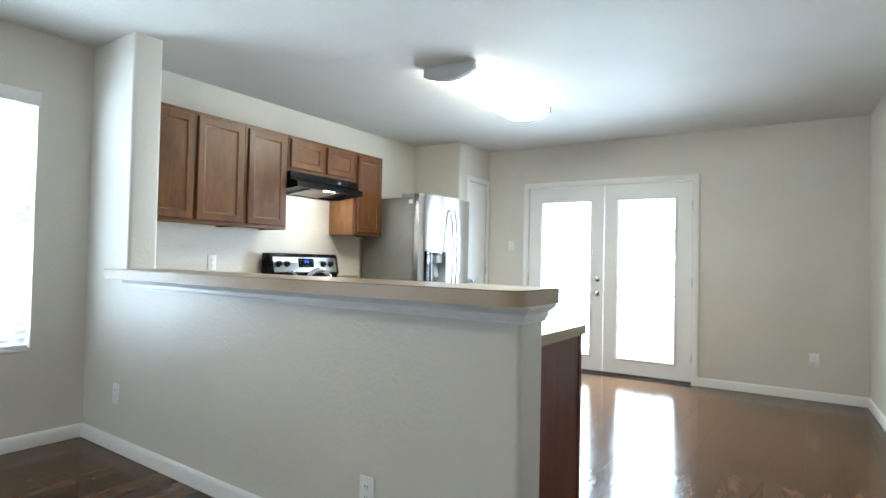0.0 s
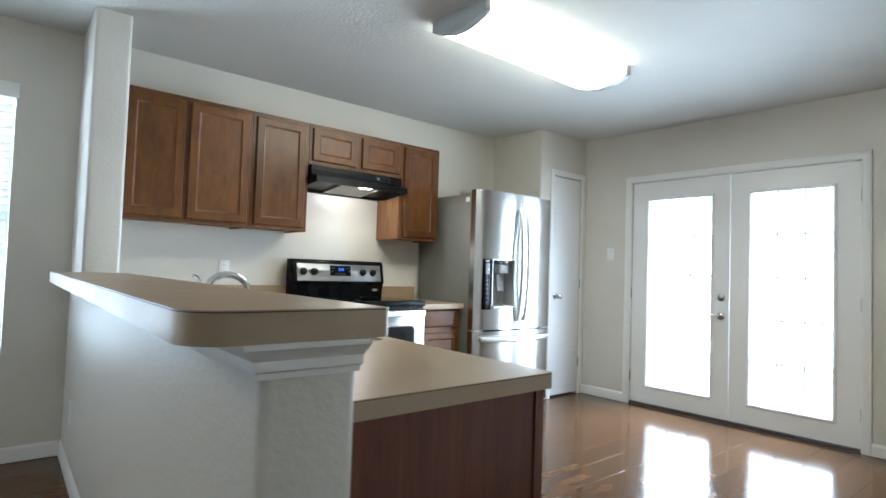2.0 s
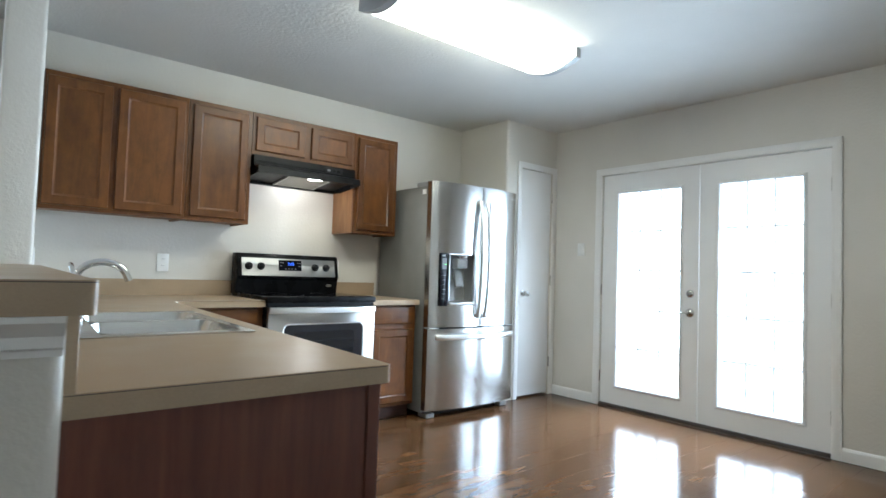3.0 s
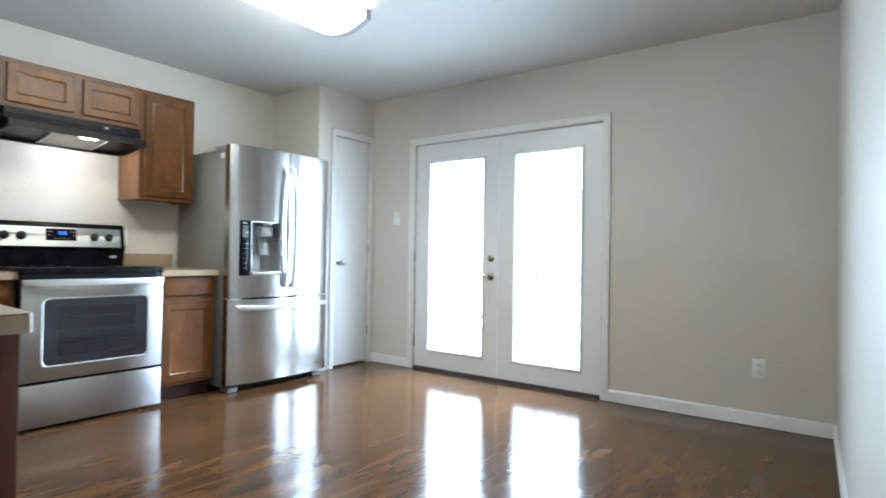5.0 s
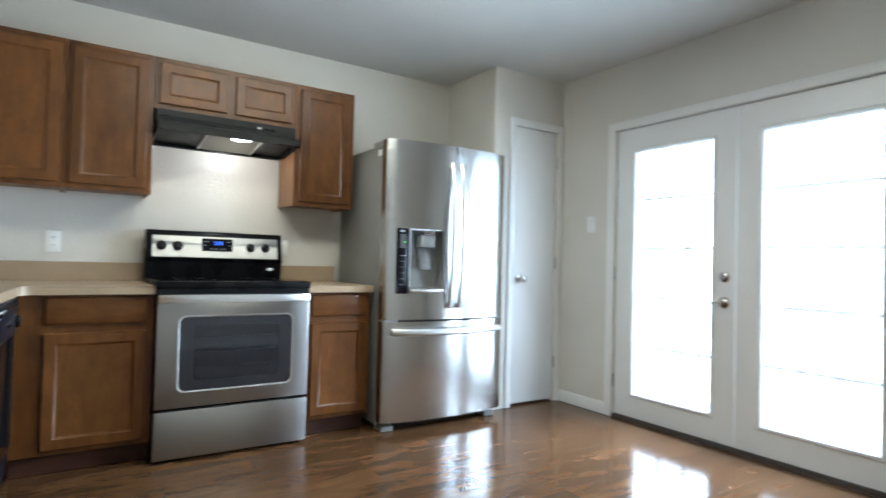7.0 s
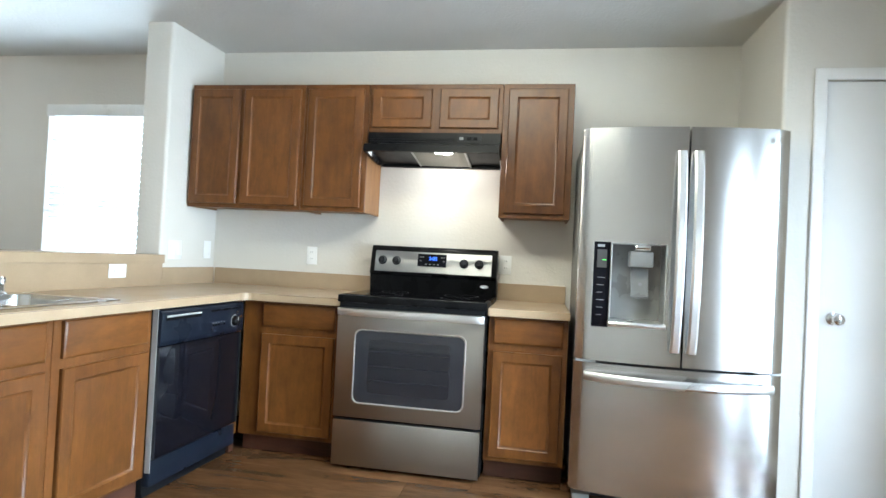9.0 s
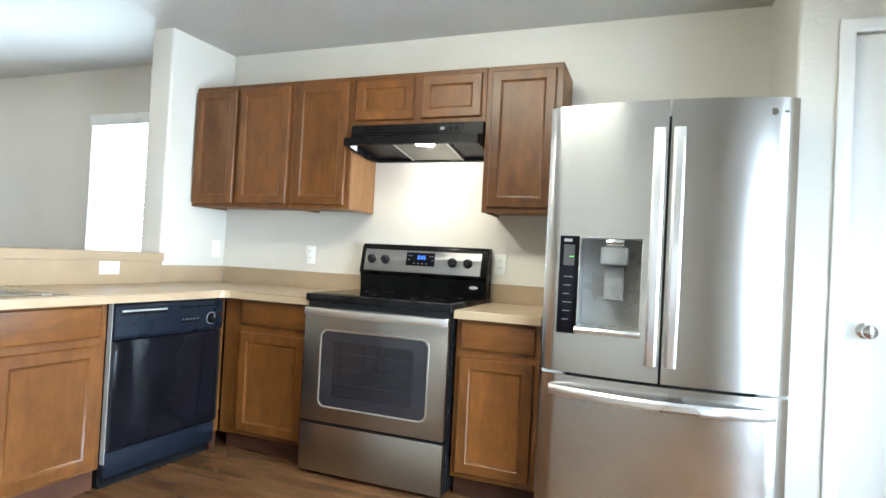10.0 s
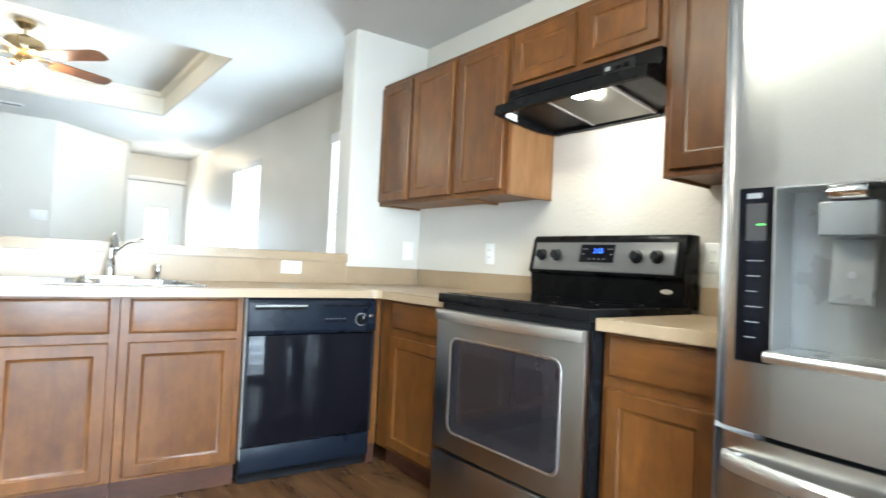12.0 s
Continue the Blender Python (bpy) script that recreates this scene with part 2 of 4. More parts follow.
CANLIGHT = glow("recessed_light", (1.0, 0.88, 0.66), 8.0)
PANE = clear("window_glass")
GROUND = paint("ground_soil", (0.16, 0.15, 0.11), 0.9, 0.3, 20)
FILTER = metal("filter_mesh", (0.13, 0.125, 0.105), 0.4, (160, 160, 160), 0.25)


def slat_material():
    m, nt, bsdf = material("blind_slat")
    bsdf.inputs["Base Color"].default_value = (0.85, 0.85, 0.84, 1)
    bsdf.inputs["Roughness"].default_value = 0.45
    t = node(nt, "ShaderNodeBsdfTranslucent", Color=(0.85, 0.87, 0.9, 1))
    mix = node(nt, "ShaderNodeMixShader", Fac=0.1)
    nt.links.new(bsdf.outputs[0], mix.inputs[1])
    nt.links.new(t.outputs[0], mix.inputs[2])
    nt.links.new(mix.outputs[0], nt.nodes["Material Output"].inputs[0])
    return m


SLAT = slat_material()

# ---- mesh helpers ----


SKEW = Matrix(((1, 0, 0, 0), (-0.048, 1, 0, -0.1378), (0, 0, 1, 0), (0, 0, 0, 1)))   # the half wall runs a little off square
SKEW_UNITS = Matrix(((1, 0, 0, 0), (-0.058, 1, 0, -0.1665), (0, 0, 1, 0), (0, 0, 0, 1)))   # so do the units along it
off_square = [None]


def part(name, bm, mat, parent=None, label="", smooth=True):
    """One bmesh, in world metres, as one mesh object under a thing or a part."""
    if off_square[0]:
        bm.transform(off_square[0])
    bmesh.ops.recalc_face_normals(bm, faces=bm.faces)
    if smooth:
        for f in bm.faces:
            f.smooth = True
        for e in bm.edges:
            if len(e.link_faces) == 2 and e.calc_face_angle() > 0.6:
                e.smooth = False
    mesh = bpy.data.meshes.new(name)
    bm.to_mesh(mesh)
    bm.free()
    mesh.materials.append(mat)
    ob = new(name, mesh)
    if parent is not None:
        ob.parent = parent
        if parent.type == "EMPTY":
            ob.matrix_parent_inverse = Matrix.Translation(parent.location).inverted()
    if label:
        ob["label"] = label
    return ob


def thing(name, at, label, category, group="", kind=""):
    ob = new(name)
    ob.location = off_square[0] @ Vector(at) if off_square[0] else at
    ob.empty_display_size = 0.1
    return tagged(ob, label, category, group, kind)


def box(x0, x1, y0, y1, z0, z1, bevel=0.0, seg=2, bm=None):
    bm = bm or bmesh.new()
    x0, x1, y0, y1, z0, z1 = min(x0, x1), max(x0, x1), min(y0, y1), max(y0, y1), min(z0, z1), max(z0, z1)
    v = [bm.verts.new((x, y, z)) for x in (x0, x1) for y in (y0, y1) for z in (z0, z1)]
    faces = [bm.faces.new([v[i] for i in q]) for q in ((0, 1, 3, 2), (4, 6, 7, 5), (0, 4, 5, 1), (2, 3, 7, 6), (0, 2, 6, 4), (1, 5, 7, 3))]
    if bevel:
        edges = {e for f in faces for e in f.edges}
        bmesh.ops.bevel(bm, geom=list(edges), offset=bevel, segments=seg, profile=0.5, affect="EDGES")
    return bm


def extruded(points, axis, a, b, bevel=0.0, bm=None):
    """A closed outline in the plane across axis (0: y,z; 1: x,z; 2: x,y), drawn out from a to b."""
    bm = bm or bmesh.new()

    def place(p, s):
        return ((s, p[0], p[1]), (p[0], s, p[1]), (p[0], p[1], s))[axis]

    lo = [bm.verts.new(place(p, a)) for p in points]
    hi = [bm.verts.new(place(p, b)) for p in points]
    faces = [bm.faces.new(lo), bm.faces.new(hi)]
    n = len(points)
    faces += [bm.faces.new((lo[i], lo[(i + 1) % n], hi[(i + 1) % n], hi[i])) for i in range(n)]
    if bevel:
        edges = {e for f in faces for e in f.edges}
        bmesh.ops.bevel(bm, geom=list(edges), offset=bevel, segments=2, profile=0.5, affect="EDGES")
    return bm


def rod(p, q, r, seg=16, r2=None, bm=None):
    bm = bm or bmesh.new()
    p, q = Vector(p), Vector(q)
    turn = (q - p).to_track_quat("Z", "Y").to_matrix().to_4x4()
    bmesh.ops.create_cone(bm, cap_ends=True, segments=seg, radius1=r, radius2=r if r2 is None else r2, depth=(q - p).length, matrix=Matrix.Translation((p + q) / 2) @ turn)
    return bm


def lathe(profile, centre, axis=(0, 0, 1), seg=28, bm=None):
    """A profile of (radius, height) turned round the axis through centre."""
    bm = bm or bmesh.new()
    turn = Vector(axis).to_track_quat("Z", "Y").to_matrix()
    rings = []
    for r, h in profile:
        rings.append([bm.verts.new(Vector(centre) + turn @ Vector((max(r, 1e-4) * math.cos(6.28318 * i / seg), max(r, 1e-4) * math.sin(6.28318 * i / seg), h))) for i in range(seg)])
    for lo, hi in zip(rings, rings[1:]):
        for i in range(seg):
            bm.faces.new((lo[i], lo[(i + 1) % seg], hi[(i + 1) % seg], hi[i]))
    bm.faces.new(rings[0])
    bm.faces.new(rings[-1])
    return bm


def tube(points, r, seg=12, bm=None, flat=1.0):
    """A round bar along a line of points."""
    bm = bm or bmesh.new()
    pts = [Vector(p) for p in points]
    rings = []
    for i, p in enumerate(pts):
        ahead = (pts[min(i + 1, len(pts) - 1)] - pts[max(i - 1, 0)]).normalized()
        turn = ahead.to_track_quat("Z", "Y").to_matrix()
        rings.append([bm.verts.new(p + turn @ Vector((r * math.cos(6.28318 * k / seg), r * flat * math.sin(6.28318 * k / seg), 0))) for k in range(seg)])
    for lo, hi in zip(rings, rings[1:]):
        for k in range(seg):
            bm.faces.new((lo[k], lo[(k + 1) % seg], hi[(k + 1) % seg], hi[k]))
    bm.faces.new(rings[0])
    bm.faces.new(rings[-1])
    return bm


def rings_panel(u0, u1, w0, w1, rings, to_world, closed=True, bm=None):
    """A board made of nested rectangles: rings are (inset, height above the back). to_world(u, w, h) gives the place."""
    bm = bm or bmesh.new()
    loops = []
    for inset, h in rings:
        loops.append([bm.verts.new(to_world(u, w, h)) for u, w in ((u0 + inset, w0 + inset), (u1 - inset, w0 + inset), (u1 - inset, w1 - inset), (u0 + inset, w1 - inset))])
    for lo, hi in zip(loops, loops[1:]):
        for i in range(4):
            bm.faces.new((lo[i], lo[(i + 1) % 4], hi[(i + 1) % 4], hi[i]))
    bm.faces.new(loops[0]) if closed else None
    bm.faces.new(loops[-1]) if closed else None
    return bm


def facing(axis, at):
    """to_world for boards on a face: '+x' looks to +x with u = y; '+y' looks to +y with u = x; '-y' to -y."""
    if axis == "+x":
        return lambda u, w, h: (at + h, u, w)
    if axis == "+y":
        return lambda u, w, h: (u, at + h, w)
    if axis == "-x":
        return lambda u, w, h: (at - h, u, w)
    return lambda u, w, h: (u, at - h, w)


def arc(cx, cy, r, a0, a1, n=6):
    return [(cx + r * math.cos(radians(a0 + (a1 - a0) * i / n)), cy + r * math.sin(radians(a0 + (a1 - a0) * i / n))) for i in range(n + 1)]


def rounded(x0, x1, y0, y1, r, n=4):
    return arc(x1 - r, y0 + r, r, -90, 0, n) + arc(x1 - r, y1 - r, r, 0, 90, n) + arc(x0 + r, y1 - r, r, 90, 180, n) + arc(x0 + r, y0 + r, r, 180, 270, n)


def lettering(text, size, to_world):
    """Flat letters in the built-in font, centred on u = 0 and standing on w = 0."""
    curve = bpy.data.curves.new("letters", "FONT")
    curve.body, curve.size, curve.align_x, curve.extrude = text, size, "CENTER", 0.0003
    ob = bpy.data.objects.new("letters", curve)
    mesh = bpy.data.meshes.new_from_object(ob)
    bm = bmesh.new()
    bm.from_mesh(mesh)
    for v in bm.verts:
        v.co = to_world(v.co.x, v.co.y, v.co.z)
    bpy.data.objects.remove(ob)
    bpy.data.curves.remove(curve)
    bpy.data.meshes.remove(mesh)
    return bm


def structure(name, bm, mat, label, category, smooth=True):
    return tagged(part(name, bm, mat, None, "", smooth), label, category, "", "structure")

# ---- structure ----
WX, NY, H = -3.38, 6.13, 2.445          # west wall face, north wall face, ceiling
HS, HN, HE = 1.976, 2.152, -0.315       # half wall: south face, north face, end
CX, CY = -2.765, 5.462                 # pantry: east face, south face
LZ = 1.060                              # top of the bar ledge
SLOPE = 0.06


def east_x(y):
    return 0.853 + SLOPE * (NY - y)


structure("ground", box(-60, 60, -60, 60, -0.4, -0.2), GROUND, "bare level ground around the house", "ground")
structure("subfloor", box(-3.5, 2.1, -4.4, 6.4, -0.19, -0.012), KICK, "dark underlay beneath the planks", "floor")

WIN = ((0.82, 1.70), (-1.85, -0.92))
WZ0, WZ1 = 0.57, 2.08
bm = box(WX - 0.14, WX, -4.4, 6.27, 0, WZ0)
box(WX - 0.14, WX, -4.4, 6.27, WZ1, 2.9, bm=bm)
for y0, y1 in ((-4.4, WIN[1][0]), (WIN[1][1], WIN[0][0]), (WIN[0][1], 6.27)):
    box(WX - 0.14, WX, y0, y1, WZ0, WZ1, bm=bm)
structure("wall_west", bm, WALL, "beige painted textured wall with two windows", "wall", False)

DX0, DX1, DZ = -2.247, -0.522, 1.982
bm = box(WX, DX0, NY, NY + 0.14, 0, 2.9)
box(DX1, 1.2, NY, NY + 0.14, 0, 2.9, bm=bm)
box(DX0, DX1, NY, NY + 0.14, DZ, 2.9, bm=bm)
structure("wall_north", bm, WALL, "beige painted textured wall round the patio doors", "wall", False)

bm = extruded([(east_x(NY + 0.1), NY + 0.1), (east_x(1.9), 1.9), (east_x(1.9) + 0.12, 1.9), (east_x(NY + 0.1) + 0.12, NY + 0.1)], 2, 0, 2.9)
structure("wall_east", bm, WALL, "beige painted textured wall of the dining end", "wall", False)
bm = box(1.11, 2.1, 1.78, 1.90, 0, 2.9)
box(2.0, 2.12, -2.67, 1.78, 0, 2.9, bm=bm)
structure("wall_living_east", bm, WALL, "plain beige painted wall of the living room", "wall", False)

bm = extruded([(2.0, -2.55), (-1.60, -2.55), (-2.40, -3.32), (-2.45, -3.32), (-2.45, -4.2), (-2.33, -4.2), (-2.33, -3.42), (-1.55, -2.67), (2.0, -2.67)], 2, 0, 2.9)
structure("wall_south", bm, WALL, "beige painted wall with an angled corner to the entry", "wall", False)
bm = box(WX, -2.45, -4.34, -4.2, 2.06, 2.9)
box(WX, -3.36, -4.34, -4.2, 0, 2.06, bm=bm)
box(-2.55, -2.45, -4.34, -4.2, 0, 2.06, bm=bm)
structure("wall_entry", bm, WALL, "cream painted wall round the front door", "wall", False)

# Pantry walls with a rounded outer corner
bm = extruded([(WX, CY), *arc(CX - 0.02, CY + 0.02, 0.02, -90, 0, 5), (CX, 5.65), (CX - 0.1, 5.65), (CX - 0.1, CY + 0.1), (WX, CY + 0.1)], 2, 0, H)
box(CX - 0.1, CX, 5.65, 6.075, 2.05, H, bm=bm)
box(CX - 0.1, CX, 6.075, NY, 0, H, bm=bm)
structure("wall_pantry", bm, WALL, "beige pantry walls with a rounded corner", "wall")

# Half wall and the full-height stub at its west end
off_square[0] = SKEW
bm = extruded([(WX, HS), *arc(HE - 0.02, HS + 0.02, 0.02, -90, 0, 5), *arc(HE - 0.02, HN - 0.02, 0.02, 0, 90, 5), (WX, HN)], 2, 0, LZ - 0.050)
extruded([(WX, HS), *arc(-2.885, HS + 0.02, 0.02, -90, 0, 5), *arc(-2.885, HN - 0.02, 0.02, 0, 90, 5), (WX, HN)], 2, LZ - 0.050, H, bm=bm)
structure("half_wall", bm, WALL, "beige textured half wall with a full-height stub", "wall")
off_square[0] = None

# Ceiling with the raised tray over the living room
TX0, TX1, TY0, TY1, TZ = -2.46, 0.0, -1.35, 1.03, 2.69
HT = H + 0.02
bm = box(-3.5, 2.1, TY1, 6.3, H, HT)
box(-3.5, 2.1, -4.4, TY0, H, HT, bm=bm)
box(-3.5, TX0, TY0, TY1, H, HT, bm=bm)
box(TX1, 2.1, TY0, TY1, H, HT, bm=bm)
structure("ceiling", bm, CEIL, "pale beige ceiling with orange-peel texture", "ceiling", False)
bm = box(TX0 - 0.1, TX0, TY0 - 0.1, TY1 + 0.1, HT, TZ + 0.1)
box(TX1, TX1 + 0.1, TY0 - 0.1, TY1 + 0.1, HT, TZ + 0.1, bm=bm)
box(TX0, TX1, TY0 - 0.1, TY0, HT, TZ + 0.1, bm=bm)
box(TX0, TX1, TY1, TY1 + 0.1, HT, TZ + 0.1, bm=bm)
structure("ceiling_tray_sides", bm, TRAY, "cream painted upright sides of the raised ceiling tray", "ceiling", False)
structure("ceiling_tray_top", box(TX0, TX1, TY0, TY1, TZ, TZ + 0.1), CEIL, "pale raised middle of the tray ceiling", "ceiling", False)
bm = box(TX0, TX0 + 0.05, TY0, TY1, TZ - 0.05, TZ - 0.002)
box(TX0 + 0.05, TX1, TY0, TY0 + 0.05, TZ - 0.05, TZ - 0.002, bm=bm)
box(TX0 + 0.05, TX1, TY1 - 0.05, TY1, TZ - 0.05, TZ - 0.002, bm=bm)
structure("tray_trim", bm, TRAY, "cream moulding round the top of the ceiling tray", "trim", False)
structure("roof", box(-4.2, 2.8, -5.0, 7.0, 2.9, 3.05), GROUND, "closed dark roof deck above the ceiling", "roof", False)


def baseboard(p, q, side):
    """A baseboard along the floor from p to q, standing out to the given side (a unit vector)."""
    p, q, s = Vector((*p, 0)), Vector((*q, 0)), Vector((*side, 0))
    prof = [(0.0005, 0.003), (0.014, 0.003), (0.014, 0.066), (0.010, 0.080), (0.004, 0.086), (0.0005, 0.086)]
    bm = bmesh.new()
    ends = [[bm.verts.new(e + s * d + Vector((0, 0, z))) for d, z in prof] for e in (p, q)]
    n = len(prof)
    for i in range(n):
        bm.faces.new((ends[0][i], ends[0][(i + 1) % n], ends[1][(i + 1) % n], ends[1][i]))
    bm.faces.new(ends[0])
    bm.faces.new(ends[1])
    structure("baseboard", bm, TRIM, "white painted baseboard along the wall", "baseboard")


d = Vector((-1, -SLOPE)).normalized()
baseboard((WX, -4.2), (WX, HS + 0.008), (1, 0))
baseboard((CX + 0.014, NY), (DX0 - 0.058, NY), (0, -1))
baseboard((DX1 + 0.058, NY), (east_x(NY) - 0.012, NY), (0, -1))
baseboard((east_x(NY), NY), (east_x(1.9), 1.9), (d.x, d.y))
baseboard((2.0, -2.55), (-1.60, -2.55), (0, 1))
off_square[0] = SKEW
baseboard((WX, HS), (HE - 0.01, HS), (0, -1))
baseboard((HE, HS + 0.02), (HE, HN - 0.02), (1, 0))
off_square[0] = None


def casing(name, u0, u1, ztop, axis, at, width, label):
    """A door casing: two legs and a head with a stepped profile."""
    prof = [(0.0, 0.001), (0.0, 0.010), (0.012, 0.016), (width - 0.008, 0.018), (width, 0.014), (width, 0.001)]
    world_of = facing(axis, at)
    bm = bmesh.new()

    def run(path):
        loops = []
        for (u, w), (du, dw) in path:
            loops.append([bm.verts.new(world_of(u + du * a, w + dw * a, h)) for a, h in prof])
        n = len(prof)
        for lo, hi in zip(loops, loops[1:]):
            for i in range(n):
                bm.faces.new((lo[i], lo[(i + 1) % n], hi[(i + 1) % n], hi[i]))
        bm.faces.new(loops[0])
        bm.faces.new(loops[-1])

    run([((u0, 0.003), (-1, 0)), ((u0, ztop), (-1, 1)), ((u1, ztop), (1, 1)), ((u1, 0.003), (1, 0))])
    return structure(name, bm, TRIM, label, "trim")


casing("patio_door_casing", DX0, DX1, DZ, "-y", NY, 0.057, "white painted casing round the patio doors")
casing("pantry_door_casing", 5.65, 6.075, 2.05, "+x", CX, 0.052, "white painted casing round the pantry door")

# Patio doors: two leaves, each with a fifteen-light glazed panel


def lever(parent, at):
    x, y, z = at
    rose = part("rose", lathe([(0.0, 0.0), (0.033, 0.0), (0.033, 0.008), (0.026, 0.016), (0.012, 0.02), (0.012, 0.045), (0.0, 0.046)], (x, y, z), (0, -1, 0)), NICKEL, parent, "satin nickel lever handle")
    part("lever", tube([(x, y - 0.04, z), (x - 0.03, y - 0.046, z + 0.003), (x - 0.07, y - 0.044, z - 0.003), (x - 0.105, y - 0.040, z - 0.008)], 0.009, 10, flat=0.7), NICKEL, rose)


def patio_leaf(name, x0, x1, g0, g1):
    leaf = thing(name, (x0, 6.15, 0.03), "white patio door leaf with a tall glazed panel, closed", "door", "patio doors", "structure")
    Y0, Y1, Z0, Z1, G0, G1 = 6.148, 6.192, 0.028, DZ - 0.006, 0.185, 1.815
    bm = box(x0, g0, Y0, Y1, Z0, Z1)
    box(g1, x1, Y0, Y1, Z0, Z1, bm=bm)
    box(g0, g1, Y0, Y1, Z0, G0, bm=bm)
    box(g0, g1, Y0, Y1, G1, Z1, bm=bm)
    part("door_slab", bm, DOORPAINT, leaf, smooth=False)
    bead = bmesh.new()
    rings_panel(g0 - 0.022, g1 + 0.022, G0 - 0.022, G1 + 0.022, [(0.0, 0.0), (0.0, 0.007), (0.008, 0.012), (0.020, 0.010), (0.028, -0.004)], facing("-y", Y0), False, bead)
    part("glazing_bead", bead, DOORPAINT, leaf)
    pane = part("pane", box(g0 - 0.005, g1 + 0.005, 6.166, 6.172, G0 - 0.005, G1 + 0.005), PANE, leaf, "clear glass", False)
    pane.visible_shadow = False
    for i in (1, 2):
        u = g0 + (g1 - g0) * i / 3
        part("muntin", box(u - 0.008, u + 0.008, 6.176, 6.182, G0, G1), DOORPAINT, leaf, smooth=False)
    for i in range(1, 5):
        w = G0 + (G1 - G0) * i / 5
        part("muntin", box(g0, g1, 6.1765, 6.1825, w - 0.009, w + 0.009), DOORPAINT, leaf, smooth=False)
    return leaf


left = patio_leaf("door_1", DX0 + 0.006, -1.394, -2.09, -1.538)
right = patio_leaf("door_2", -1.388, DX1 - 0.006, -1.24, -0.69)
lever(left, (-1.456, 6.148, 0.843))
part("deadbolt", lathe([(0.0, 0.0), (0.030, 0.0), (0.030, 0.007), (0.022, 0.013), (0.016, 0.014), (0.016, 0.02), (0.0, 0.021)], (-1.456, 6.148, 0.99), (0, -1, 0)), NICKEL, left, "round satin nickel deadbolt")
for z in (0.25, 0.99, 1.74):
    part("hinge", rod((DX1 - 0.001, 6.140, z - 0.045), (DX1 - 0.001, 6.140, z + 0.045), 0.007), NICKEL, right)
    part("hinge", rod((DX0 + 0.001, 6.140, z - 0.045), (DX0 + 0.001, 6.140, z + 0.045), 0.007), NICKEL, left)
structure("door_threshold", extruded([(6.125, 0.003), (6.127, 0.014), (6.14, 0.024), (6.27, 0.026), (6.27, 0.003)], 0, DX0, DX1), THRESH, "dark bronze door threshold on the floor", "threshold")
bm = box(DX0 - 0.002, DX0 + 0.004, 6.194, 6.268, 0.026, DZ)
box(DX1 - 0.004, DX1 + 0.002, 6.194, 6.268, 0.026, DZ, bm=bm)
box(DX0, DX1, 6.194, 6.268, DZ - 0.004, DZ + 0.002, bm=bm)
structure("patio_door_jamb", bm, TRIM, "white painted door jamb", "trim", False)

# Pantry door
pantry = thing("door_3", (CX, 5.85, 0.02), "flat white painted pantry door, closed", "door", "", "structure")
part("door_slab", box(CX - 0.05, CX - 0.012, 5.654, 6.071, 0.018, 2.046, 0.002), DOORPAINT, pantry)
bm = box(CX - 0.1, CX - 0.052, 5.6505, 5.662, 0.004, 2.049)
box(CX - 0.1, CX - 0.052, 6.063, 6.0745, 0.004, 2.049, bm=bm)
part("door_stop", bm, TRIM, pantry)
knob = part("door_knob", lathe([(0.0, 0.0), (0.030, 0.0), (0.030, 0.006), (0.012, 0.012), (0.011, 0.032), (0.022, 0.040), (0.027, 0.052), (0.024, 0.063), (0.012, 0.069), (0.0, 0.070)], (CX - 0.012, 5.718, 0.929), (1, 0, 0)), NICKEL, pantry, "satin nickel knob")
for z in (0.3, 1.05, 1.82):
    part("hinge", rod((CX + 0.003, 6.073, z - 0.045), (CX + 0.003, 6.073, z + 0.045), 0.006), NICKEL, pantry)

# Front door at the end of the entry
fdoor = thing("door_4", (-2.95, -4.2, 0), "cream front door with a small glazed light, closed", "door", "", "structure")
bm = box(-3.355, -3.13, -4.27, -4.225, 0.01, 2.05)
box(-2.85, -2.555, -4.27, -4.225, 0.01, 2.05, bm=bm)
box(-3.13, -2.85, -4.27, -4.225, 0.01, 0.95, bm=bm)
box(-3.13, -2.85, -4.27, -4.225, 1.66, 2.05, bm=bm)
part("door_slab", bm, DOORPAINT, fdoor, smooth=False)
fp = part("pane", box(-3.13, -2.85, -4.25, -4.244, 0.95, 1.66), PANE, fdoor, "clear glass", False)
fp.visible_shadow = False
casing("front_door_casing", -3.36, -2.55, 2.06, "+y", -4.2, 0.055, "cream painted casing round the front door")

# Windows with blinds


